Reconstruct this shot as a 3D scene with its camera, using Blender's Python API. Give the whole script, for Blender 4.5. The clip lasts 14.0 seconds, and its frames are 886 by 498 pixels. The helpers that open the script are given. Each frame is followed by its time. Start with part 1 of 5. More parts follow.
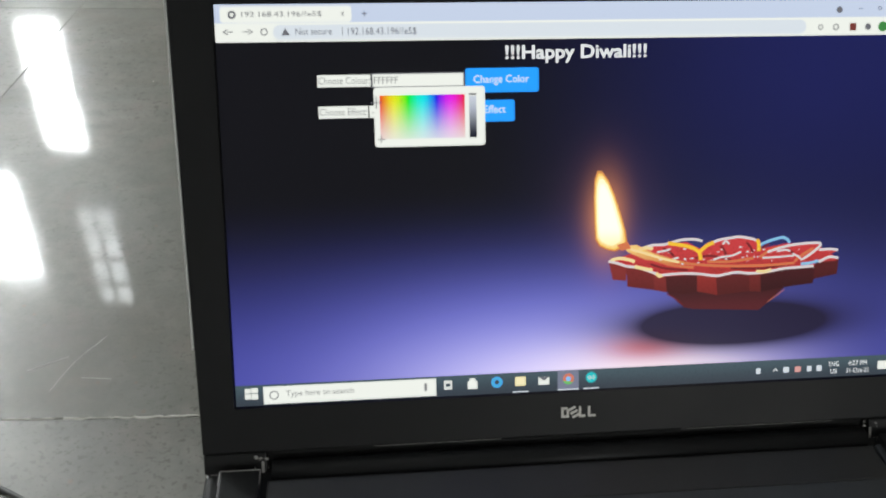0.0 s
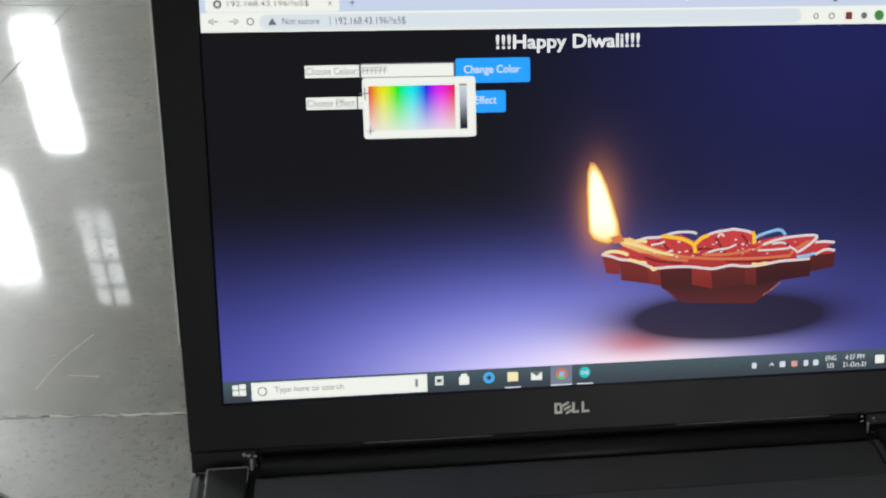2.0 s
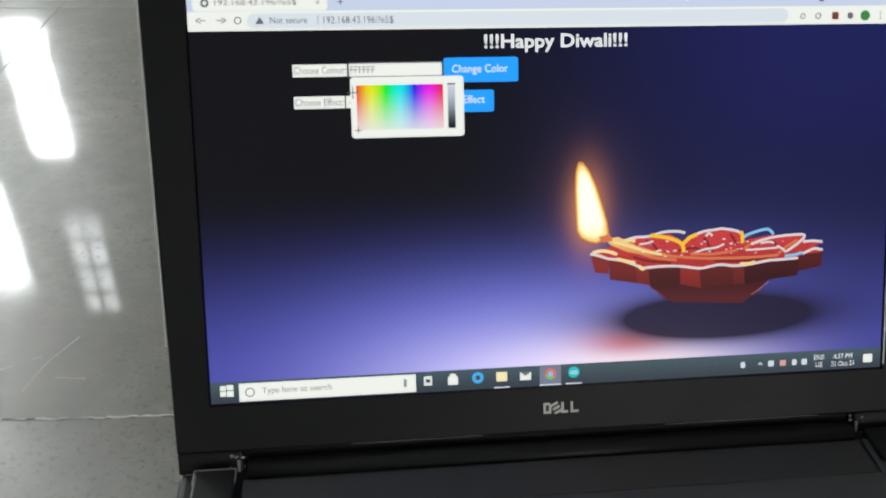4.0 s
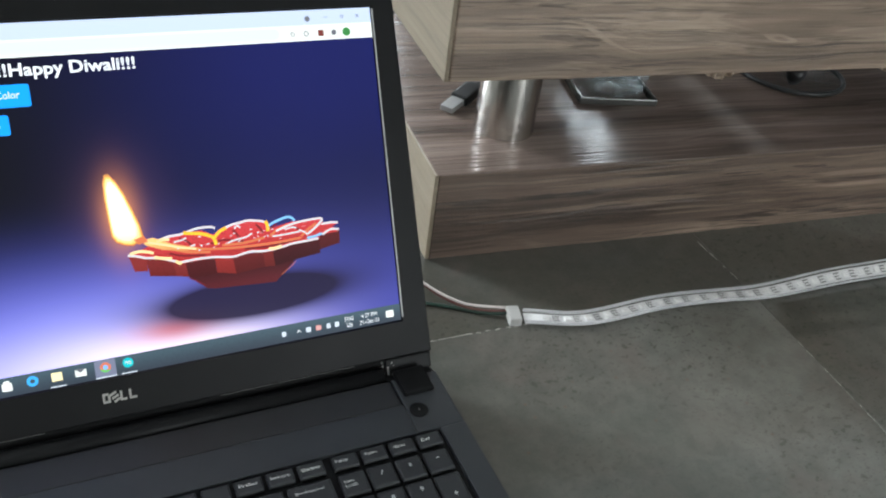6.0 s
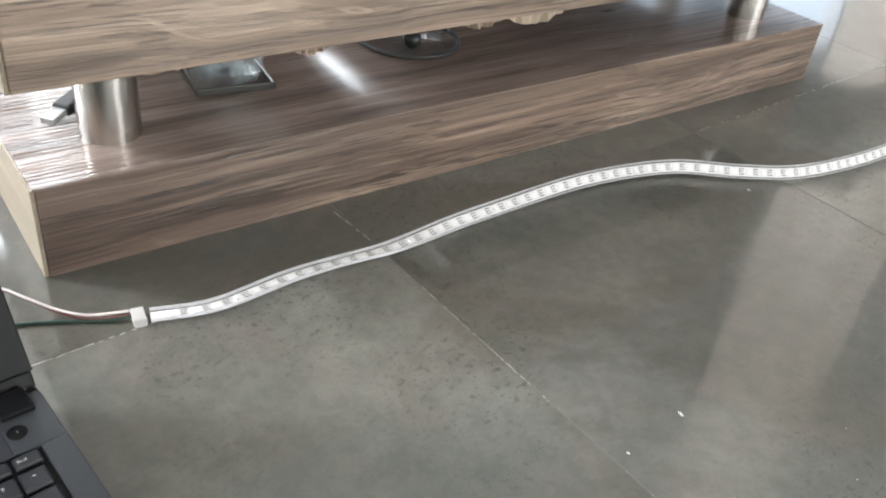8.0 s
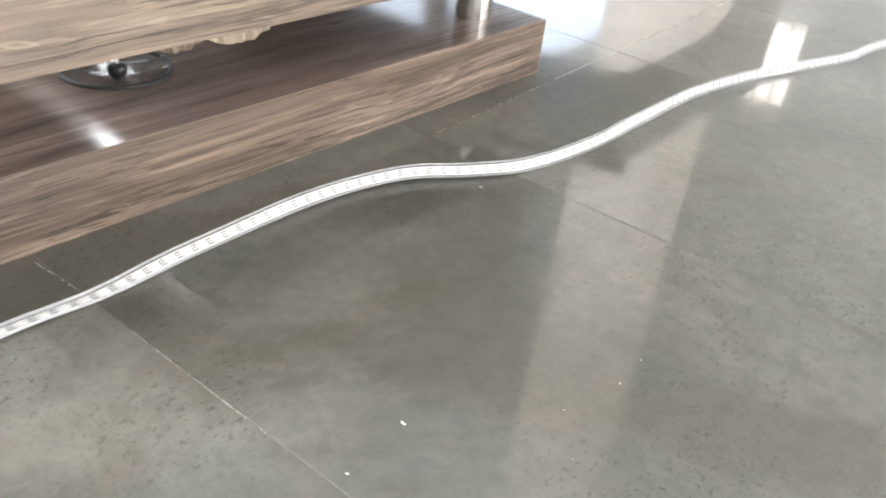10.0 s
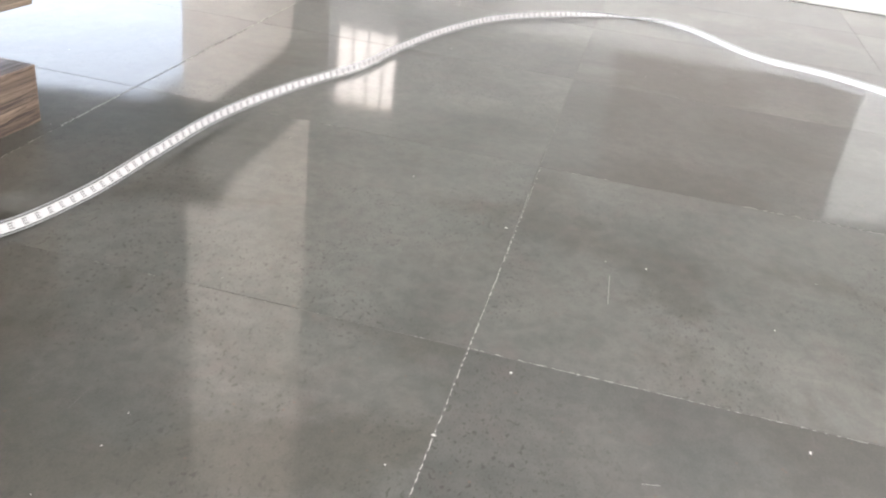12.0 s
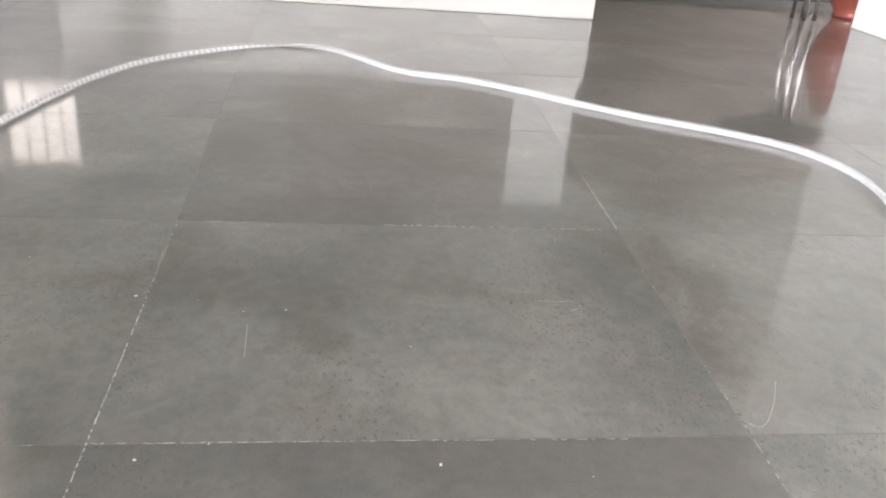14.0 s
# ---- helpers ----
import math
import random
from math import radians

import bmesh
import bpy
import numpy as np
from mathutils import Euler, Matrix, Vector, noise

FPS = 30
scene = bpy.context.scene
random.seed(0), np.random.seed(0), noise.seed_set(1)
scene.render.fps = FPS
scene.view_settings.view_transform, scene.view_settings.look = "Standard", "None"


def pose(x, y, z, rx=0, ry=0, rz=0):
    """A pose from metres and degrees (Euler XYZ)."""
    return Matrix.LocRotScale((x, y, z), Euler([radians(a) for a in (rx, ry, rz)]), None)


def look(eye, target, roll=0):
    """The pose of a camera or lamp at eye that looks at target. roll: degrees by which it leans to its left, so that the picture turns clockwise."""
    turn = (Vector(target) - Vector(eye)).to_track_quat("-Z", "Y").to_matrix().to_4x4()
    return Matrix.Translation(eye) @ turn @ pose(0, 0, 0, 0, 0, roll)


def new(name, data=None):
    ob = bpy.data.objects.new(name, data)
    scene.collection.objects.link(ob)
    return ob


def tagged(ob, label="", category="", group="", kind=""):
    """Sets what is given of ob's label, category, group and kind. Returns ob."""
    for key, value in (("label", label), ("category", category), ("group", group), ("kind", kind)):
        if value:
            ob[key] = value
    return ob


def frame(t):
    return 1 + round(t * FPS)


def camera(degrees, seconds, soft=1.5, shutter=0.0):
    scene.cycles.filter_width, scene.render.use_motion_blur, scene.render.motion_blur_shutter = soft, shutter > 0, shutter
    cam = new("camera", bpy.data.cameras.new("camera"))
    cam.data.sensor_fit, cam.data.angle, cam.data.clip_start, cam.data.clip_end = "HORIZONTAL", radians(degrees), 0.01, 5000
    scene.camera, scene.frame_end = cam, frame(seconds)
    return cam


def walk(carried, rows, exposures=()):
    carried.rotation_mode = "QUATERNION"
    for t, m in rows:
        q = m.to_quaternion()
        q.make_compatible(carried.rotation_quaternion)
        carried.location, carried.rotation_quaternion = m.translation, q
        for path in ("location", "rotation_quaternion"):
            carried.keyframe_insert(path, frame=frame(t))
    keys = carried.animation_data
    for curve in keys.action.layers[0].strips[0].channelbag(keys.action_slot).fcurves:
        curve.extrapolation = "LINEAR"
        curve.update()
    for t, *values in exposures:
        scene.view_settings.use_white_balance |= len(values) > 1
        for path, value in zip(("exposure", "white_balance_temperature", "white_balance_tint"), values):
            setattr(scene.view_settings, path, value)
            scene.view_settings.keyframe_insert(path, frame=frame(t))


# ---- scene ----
cam = camera(54.8, 14.0, soft=2.1)
PATH = [
    (0, (-0.084, -0.309, 0.368), (-0.018, 1.3, -0.819), 1.9),
    (0.5, (-0.08, -0.303, 0.37), (-0.009, 1.296, -0.829), 1.7),
    (1, (-0.079, -0.303, 0.366), (-0.009, 1.301, -0.827), 1.8),
    (1.5, (-0.083, -0.303, 0.36), (-0.01, 1.307, -0.824), 1.8),
    (2, (-0.08, -0.306, 0.361), (-0.01, 1.304, -0.823), 1.8),
    (4.3, (-0.078, -0.307, 0.358), (0.023, 1.31, -0.814), 2.3),
    (4.5, (-0.075, -0.305, 0.363), (0.048, 1.296, -0.829), 2.5),
    (5, (-0.059, -0.316, 0.378), (0.176, 1.284, -0.798), 3.4),
    (5.5, (-0.032, -0.335, 0.395), (0.39, 1.225, -0.784), 5.9),
    (6, (0.018, -0.374, 0.408), (0.691, 1.106, -0.756), 8.2),
    (6.3, (0.042, -0.405, 0.402), (0.846, 1.055, -0.704), 7.7),
    (6.5, (0.057, -0.41, 0.416), (0.91, 0.993, -0.727), 8.2),
    (7, (0.073, -0.421, 0.42), (1.004, 0.933, -0.72), 8.0),
    (7.5, (0.087, -0.435, 0.423), (1.09, 0.868, -0.715), 7.8),
    (8, (0.12, -0.452, 0.428), (1.217, 0.781, -0.701), 7.5),
    (8.2, (0.131, -0.459, 0.426), (1.256, 0.755, -0.696), 7.2),
    (10.3, (0.208, -0.514, 0.437), (1.633, 0.412, -0.618), 7.2),
    (10.5, (0.213, -0.521, 0.44), (1.664, 0.368, -0.61), 7.1),
    (11, (0.237, -0.548, 0.448), (1.776, 0.21, -0.58), 7.1),
    (11.5, (0.254, -0.59, 0.463), (1.904, -0.044, -0.527), 7.7),
    (12, (0.29, -0.637, 0.449), (2.033, -0.327, -0.48), 7.5),
    (12.5, (0.299, -0.668, 0.467), (2.069, -0.497, -0.446), 6.2),
    (13, (0.305, -0.693, 0.477), (2.098, -0.639, -0.406), 5.5),
    (13.5, (0.309, -0.717, 0.482), (2.116, -0.819, -0.37), 5.2),
    (14, (0.324, -0.751, 0.482), (2.119, -1.038, -0.351), 4.9),
]
EXPOSURES = [
    (0, -0.88, 6500, 6), (2.0, -0.88, 6500, 6), (4.5, -0.88, 6450, 6), (5.0, -0.92, 6400, 4), (5.5, -1.0, 6250, 3), (6.0, -0.4, 6100, 5), (6.5, 0.08, 6050, 5),
    (7.0, 0.37, 6080, 7), (7.5, 0.52, 6180, 8), (8.2, 0.6, 6400, 10), (10.3, 1.06, 6450, 11), (11.0, 1.0, 6450, 12), (12.0, 0.6, 6480, 14), (12.5, 0.5, 6500, 15), (14.0, 0.38, 6520, 16),
]
walk(cam, [(t, look(eye, aim, roll)) for t, eye, aim, roll in PATH], EXPOSURES)

# ---------------------------------------------------------------- world and lights
world = bpy.data.worlds.new("world")
scene.world = world
world.use_nodes = True
_sky = world.node_tree.nodes.new("ShaderNodeTexSky")
_sky.sky_type, _sky.sun_disc, _sky.sun_elevation, _sky.sun_rotation = "NISHITA", False, radians(40), radians(20)
world.node_tree.links.new(_sky.outputs[0], world.node_tree.nodes["Background"].inputs[0])
world.node_tree.nodes["Background"].inputs[1].default_value = 0.1

NORTH_Y, SOUTH_Y, EAST_X, WEST_X, ROOM_H = 4.0, -5.2, 10.0, -5.0, 4.2


def window_light(name, eye, target, width, height, radiance, colour):
    """Daylight in a window's opening, given by the brightness of the sky behind it."""
    data = bpy.data.lights.new(name, "AREA")
    data.shape, data.size, data.size_y = "RECTANGLE", width, height
    data.energy, data.color = radiance * math.pi * width * height, colour
    ob = new(name, data)
    ob.matrix_world = look(eye, target)
    return tagged(ob, kind="structure")


# x0, x1, z0, z1, radiance, colour of the openings in the north wall
NORTH_WINDOWS = [
    (-2.22, -1.93, 1.36, 2.17, 60.0, (0.96, 0.98, 1.0)),
    (-2.78, -2.40, 2.28, 3.12, 55.0, (0.95, 0.98, 1.0)),
    (-2.16, -1.88, 2.52, 3.34, 12.0, (0.94, 0.97, 1.0)),
    (0.45, 1.5, 0.05, 2.6, 8.0, (0.93, 0.97, 1.0)),
    (2.75, 3.2, 0.05, 2.6, 14.0, (0.93, 0.97, 1.0)),
    (4.7, 9.6, 0.6, 2.7, 1.5, (0.84, 0.92, 1.0)),
    # unseen opening, added to brighten the left floor and table end
    (-4.3, -2.95, 1.2, 3.95, 88.0, (0.96, 0.98, 1.0)),
]
for x0, x1, z0, z1, lum, tint in NORTH_WINDOWS:
    window_light("window_daylight", ((x0 + x1) / 2, NORTH_Y + 0.1, (z0 + z1) / 2), ((x0 + x1) / 2, 0, (z0 + z1) / 2), x1 - x0, z1 - z0, lum, tint)
EAST_WINDOW = (1.93, 3.2, 2.08, 3.06)
window_light("window_daylight", (EAST_X + 0.1, 2.565, 2.57), (0, 2.565, 2.57), 1.27, 0.98, 2.3, (1.0, 0.87, 0.71))
SOUTH_WINDOW = (1.6, 7.0, 0.2, 2.3)
window_light("window_daylight", (4.3, SOUTH_Y - 0.1, 1.25), (4.3, 0, 1.25), 5.4, 2.1, 15.5, (1.0, 0.985, 0.97))


# ---------------------------------------------------------------- helpers
class Nodes:
    """A material's node tree with short ways to add and join nodes."""

    def __init__(self, name):
        self.mat = bpy.data.materials.new(name)
        self.mat.use_nodes = True
        self.tree = self.mat.node_tree
        self.bsdf = self.tree.nodes["Principled BSDF"]

    def put(self, socket, value):
        if isinstance(value, bpy.types.NodeSocket):
            self.tree.links.new(value, socket)
        elif hasattr(socket.default_value, "__len__"):
            v = tuple(value) if hasattr(value, "__len__") else (value,) * 3
            n = len(socket.default_value)
            socket.default_value = (v + (1.0,))[:n] if len(v) < n else v[:n]
        else:
            socket.default_value = value

    def node(self, kind, out=0, **ins):
        n = self.tree.nodes.new(kind)
        for key, value in ins.items():
            self.put(n.inputs[key.replace("__", " ")], value)
        return n.outputs[out]

    def math(self, op, a, b=0.0, c=0.0, clamp=False):
        n = self.tree.nodes.new("ShaderNodeMath")
        n.operation, n.use_clamp = op, clamp
        for s, v in zip(n.inputs, (a, b, c)):
            self.put(s, v)
        return n.outputs[0]

    def span(self, x, a, b):
        """0 at a, 1 at b, smooth between."""
        n = self.tree.nodes.new("ShaderNodeMapRange")
        n.interpolation_type = "SMOOTHSTEP"
        lo, hi, flip = (a, b, False) if a < b else (b, a, True)
        for s, v in zip(n.inputs, (x, lo, hi, 1.0 if flip else 0.0, 0.0 if flip else 1.0)):
            self.put(s, v)
        return n.outputs[0]

    def mix(self, f, a, b, blend="MIX"):
        n = self.tree.nodes.new("ShaderNodeMix")
        n.data_type, n.blend_type = "RGBA", blend
        self.put(n.inputs[0], f), self.put(n.inputs[6], a), self.put(n.inputs[7], b)
        return n.outputs[2]

    def coords(self, scale=(1, 1, 1), shift=None):
        c = self.tree.nodes.new("ShaderNodeTexCoord").outputs["Object"]
        m = self.tree.nodes.new("ShaderNodeMapping")
        self.put(m.inputs["Vector"], c), self.put(m.inputs["Scale"], scale)
        if shift is not None:
            self.put(m.inputs["Location"], shift)
        return m.outputs[0]

    def noise(self, vec, scale, detail=4.0, rough=0.55, distort=0.0):
        return self.node("ShaderNodeTexNoise", 0, Vector=vec, Scale=scale, Detail=detail, Roughness=rough, Distortion=distort)

    def ramp(self, fac, stops):
        n = self.tree.nodes.new("ShaderNodeValToRGB")
        self.put(n.inputs[0], fac)
        el = n.color_ramp.elements
        while len(el) < len(stops):
            el.new(0.5)
        for e, (p, c) in zip(el, stops):
            e.position, e.color = p, (*c, 1.0)
        return n.outputs[0]

    def set(self, **ins):
        for key, value in ins.items():
            self.put(self.bsdf.inputs[key.replace("__", " ")], value)
        return self

    def bump(self, height, strength, distance=0.001):
        self.set(Normal=self.node("ShaderNodeBump", 0, Strength=strength, Distance=distance, Height=height))
        return self


def plain(name, colour, rough=0.5, metal=0.0, grain=60.0, vary=0.12, bump=0.15):
    """A surface of one paint with faint blotches, wear and grain."""
    n = Nodes(name)
    v = n.coords()
    blot, fine = n.noise(v, grain * 0.12, 3), n.noise(v, grain * 8, 2)
    dark = tuple(c * (1 - vary) for c in colour)
    light = tuple(min(1, c * (1 + vary)) for c in colour)
    col = n.mix(n.math("ADD", n.math("MULTIPLY", blot, 0.65), n.math("MULTIPLY", fine, 0.35)), dark, light)
    n.set(Base__Color=col, Metallic=metal, Roughness=n.math("ADD", rough - 0.08, n.math("MULTIPLY", blot, 0.16)))
    n.bump(fine, bump, 0.0003)
    return n.mat


def glow(name, colour, power=1.0):
    """A lit patch of the display."""
    n = Nodes(name)
    n.set(Base__Color=(0.01, 0.01, 0.01), Roughness=0.30, Specular__IOR__Level=0.03, Emission__Color=colour, Emission__Strength=power * SCREEN)
    return n.mat


def mesh_ob(name, bm, mat, parent=None, label="", smooth=False):
    me = bpy.data.meshes.new(name)
    bm.to_mesh(me)
    bm.free()
    if smooth:
        me.shade_smooth()
    if mat is not None:
        me.materials.append(mat)
    ob = new(name, me)
    if parent is not None:
        ob.parent = parent
    if label:
        tagged(ob, label)
    return ob


def part(name, bm, mat, parent, label="", smooth=False):
    return mesh_ob(name, bm, mat, parent, label, smooth)


def empty(name, m, label, category, group=""):
    ob = new(name)
    ob.empty_display_size = 0.05
    ob.matrix_world = m
    return tagged(ob, label, category, group)


def add_box(bm, lo, hi, bevel=0.0, seg=2):
    got = bmesh.ops.create_cube(bm, size=1.0)["verts"]
    for v in got:
        v.co = Vector([lo[i] + (v.co[i] + 0.5) * (hi[i] - lo[i]) for i in range(3)])
    if bevel > 0:
        edges = list({e for v in got for e in v.link_edges})
        bmesh.ops.bevel(bm, geom=edges, offset=bevel, segments=seg, affect="EDGES", profile=0.6)
    return bm


def box(lo, hi, bevel=0.0, seg=2):
    return add_box(bmesh.new(), lo, hi, bevel, seg)


def rod(p, q, r, seg=24, r2=None, bevel=0.0):
    bm = bmesh.new()
    p, q = Vector(p), Vector(q)
    bmesh.ops.create_cone(bm, cap_ends=True, segments=seg, radius1=r, radius2=r if r2 is None else r2, depth=(q - p).length)
    if bevel:
        rims = [e for e in bm.edges if len(e.link_faces) == 2 and any(len(f.verts) > 4 for f in e.link_faces)]
        bmesh.ops.bevel(bm, geom=rims, offset=bevel, segments=2, affect="EDGES")
    m = (q - p).to_track_quat("Z", "Y").to_matrix().to_4x4()
    bmesh.ops.transform(bm, matrix=Matrix.Translation((p + q) / 2) @ m, verts=bm.verts)
    return bm


def lathe(profile, seg=32):
    """A turned body from (radius, height) pairs."""
    bm = bmesh.new()
    rings = [[bm.verts.new((r * math.cos(a), r * math.sin(a), z)) for a in (2 * math.pi * k / seg for k in range(seg))] for r, z in profile]
    for lo, hi in zip(rings, rings[1:]):
        for k in range(seg):
            bm.faces.new((lo[k], lo[(k + 1) % seg], hi[(k + 1) % seg], hi[k]))
    bm.faces.new(rings[0][::-1]), bm.faces.new(rings[-1])
    return bm


def smooth_line(points, step):
    """Points at even steps along a smooth line through the given ones."""
    pts = [Vector(p) for p in points]
    pts = [2 * pts[0] - pts[1], *pts, 2 * pts[-1] - pts[-2]]
    fine = []
    for a, b, c, d in zip(pts, pts[1:], pts[2:], pts[3:]):
        for k in range(24):
            t = k / 24
            fine.append(0.5 * (2 * b + (c - a) * t + (2 * a - 5 * b + 4 * c - d) * t**2 + (3 * b - a - 3 * c + d) * t**3))
    fine.append(pts[-2])
    out, left = [fine[0]], step
    for a, b in zip(fine, fine[1:]):
        length, done = (b - a).length, 0.0
        while length - done >= left:
            done += left
            out.append(a.lerp(b, done / length))
            left = step
        left -= length - done
    return out


def sweep(line, ring, lean=None):
    """A tube of the cross-section ring (across, up) along a line; lean gives its twist in radians at each point."""
    bm = bmesh.new()
    rows = []
    for i, p in enumerate(line):
        ahead = (line[min(i + 1, len(line) - 1)] - line[max(i - 1, 0)]).normalized()
        side = Vector((ahead.y, -ahead.x, 0.0))
        side = side.normalized() if side.length > 1e-4 else Vector((1, 0, 0))
        up = side.cross(ahead).normalized()
        a = lean[i] if lean else 0.0
        s2, u2 = side * math.cos(a) + up * math.sin(a), up * math.cos(a) - side * math.sin(a)
        rows.append([bm.verts.new(p + s2 * x + u2 * z) for x, z in ring])
    n = len(ring)
    for lo, hi in zip(rows, rows[1:]):
        for k in range(n):
            bm.faces.new((lo[k], lo[(k + 1) % n], hi[(k + 1) % n], hi[k]))
    bm.faces.new(rows[0][::-1]), bm.faces.new(rows[-1])
    bmesh.ops.recalc_face_normals(bm, faces=bm.faces)
    return bm


def round_ring(r, n=8):
    return [(r * math.cos(2 * math.pi * k / n), r * math.sin(2 * math.pi * k / n)) for k in range(n)]


def wire(points, r, step=0.006, n=8):
    return sweep(smooth_line(points, step), round_ring(r, n))


def flat(points, z=0.0):
    """A flat shape with the given outline."""
    bm = bmesh.new()
    bm.faces.new([bm.verts.new((x, y, z)) for x, y in points])
    bmesh.ops.triangulate(bm, faces=bm.faces)
    return bm


def rounded(x0, y0, x1, y1, r, z=0.0, seg=5):
    pts = []
    for cx, cy, a0 in ((x1 - r, y1 - r, 0), (x0 + r, y1 - r, 90), (x0 + r, y0 + r, 180), (x1 - r, y0 + r, 270)):
        pts += [(cx + r * math.cos(radians(a0 + 90 * k / seg)), cy + r * math.sin(radians(a0 + 90 * k / seg))) for k in range(seg + 1)]
    return flat(pts, z)


def words(text, x0, y0, x1, y1, z, heavy=0.0):
    """Lettering in the built-in font, filling the given box."""
    cu = bpy.data.curves.new("lettering", "FONT")
    cu.body, cu.size, cu.offset, cu.resolution_u = text, 1.0, heavy, 3
    ob = bpy.data.objects.new("lettering", cu)
    me = bpy.data.meshes.new_from_object(ob)
    bpy.data.objects.remove(ob)
    bm = bmesh.new()
    bm.from_mesh(me)
    bpy.data.meshes.remove(me)
    xs, ys = [v.co.x for v in bm.verts], [v.co.y for v in bm.verts]
    sx, sy = (x1 - x0) / (max(xs) - min(xs)), (y1 - y0) / (max(ys) - min(ys))
    for v in bm.verts:
        v.co = Vector((x0 + (v.co.x - min(xs)) * sx, y0 + (v.co.y - min(ys)) * sy, z))
    return bm


def merge(*bms):
    out = bmesh.new()
    for b in bms:
        me = bpy.data.meshes.new("joined")
        b.to_mesh(me)
        b.free()
        out.from_mesh(me)
        bpy.data.meshes.remove(me)
    return out


# ---------------------------------------------------------------- materials
SCREEN = 2.15


def stone_material(name="polished_limestone", gain=1.0, pitted=0.0):
    """Polished grey-green limestone: cloudy stains, small dark pits, dull patches."""
    n = Nodes(name)
    rnd = n.tree.nodes.new("ShaderNodeObjectInfo").outputs["Random"]
    off = n.node("ShaderNodeCombineXYZ", 0, X=n.math("MULTIPLY", rnd, 37.0), Y=n.math("MULTIPLY", rnd, 91.0), Z=0.0)
    v = n.coords((1, 1, 1), off)
    cloud = n.noise(v, 3.2, 5, 0.6, 0.4)
    patch = n.noise(v, 14.0, 4, 0.6)
    blush = n.noise(v, 8.5, 5, 0.62, 0.5)
    grit = n.noise(v, 420.0, 3, 0.7)
    vary = n.math("ADD", 0.46 * gain, n.math("MULTIPLY", rnd, 0.10 * gain))
    col = n.ramp(cloud, [(0.30, (0.082, 0.087, 0.074)), (0.5, (0.142, 0.145, 0.129)), (0.70, (0.215, 0.210, 0.190))])
    col = n.mix(n.math("MULTIPLY", n.span(patch, 0.48, 0.78), 0.6), col, (0.178, 0.163, 0.146))
    col = n.mix(n.span(blush, 0.34, 0.66), n.mix(1.0, col, (0.935, 0.955, 0.94), "MULTIPLY"), n.mix(1.0, col, (1.075, 1.035, 1.02), "MULTIPLY"))
    stain = n.noise(v, 2.1, 6, 0.62, 0.8)
    col = n.mix(n.math("MULTIPLY", n.span(stain, 0.49, 0.62), 0.75), col, (0.086, 0.078, 0.056))
    mottle = n.noise(v, 48.0, 5, 0.68, 0.3)
    col = n.mix(n.span(mottle, 0.34, 0.66), n.mix(1.0, col, (0.84, 0.85, 0.84), "MULTIPLY"), n.mix(1.0, col, (1.12, 1.11, 1.09), "MULTIPLY"))
    col = n.mix(n.math("MULTIPLY", n.span(n.noise(v, 22.0, 4, 0.6), 0.50, 0.75), 0.38), col, (0.185, 0.140, 0.124))
    tone = n.node("ShaderNodeCombineColor", 0, Red=vary, Green=vary, Blue=vary)
    col = n.mix(1.0, col, tone, "MULTIPLY")
    col = n.mix(n.math("MULTIPLY", grit, 0.20), col, (0.19, 0.186, 0.17))
    # pits and rusty flecks, thick in some places
    pit = n.noise(n.coords((1.25, 1.6, 1), off), 120.0 + 75.0 * pitted, 3, 0.55, 0.3)
    area = n.math("ADD", n.span(n.noise(v, 4.0, 3, 0.6), 0.40, 0.64), pitted, clamp=True)
    pits = n.math("MULTIPLY", n.span(pit, 0.595 - 0.015 * pitted, 0.645 - 0.015 * pitted), area)
    fleck = n.noise(n.coords((1.0, 1.5, 1), off), 300.0, 2, 0.5)
    pits = n.math("MAXIMUM", pits, n.math("MULTIPLY", n.math("MULTIPLY", n.span(fleck, 0.61, 0.68), 0.8), n.math("ADD", 0.25, n.math("MULTIPLY", area, 0.75))))
    col = n.mix(n.math("MULTIPLY", pits, 0.85), col, (0.036, 0.033, 0.027))
    rust = n.node("ShaderNodeTexVoronoi", 0, Vector=v, Scale=52.0)
    col = n.mix(n.math("MULTIPLY", n.span(rust, 0.09, 0.04), 0.32), col, (0.13, 0.065, 0.04))
    # fine pale scratches
    scr = n.node("ShaderNodeTexNoise", 0, Vector=n.coords((3.0, 240.0, 1), off), Scale=2.0, Detail=1.0)
    lines = n.math("MULTIPLY", n.span(scr, 0.71, 0.76), n.span(n.noise(v, 9.0, 2), 0.56, 0.66))
    col = n.mix(n.math("MULTIPLY", lines, 0.10), col, (0.33, 0.32, 0.30))
    rough = n.math("ADD", 0.042, n.math("MULTIPLY", n.span(patch, 0.35, 0.8), 0.06))
    rough = n.math("ADD", rough, n.math("MULTIPLY", pits, 0.08))
    n.set(Base__Color=col, Roughness=rough, IOR=1.55, Coat__Weight=0.45, Coat__Roughness=0.32)
    n.bump(n.math("SUBTRACT", n.math("MULTIPLY", cloud, 0.6), n.math("MULTIPLY", pits, 0.04)), 0.06, 0.004)
    return n.mat


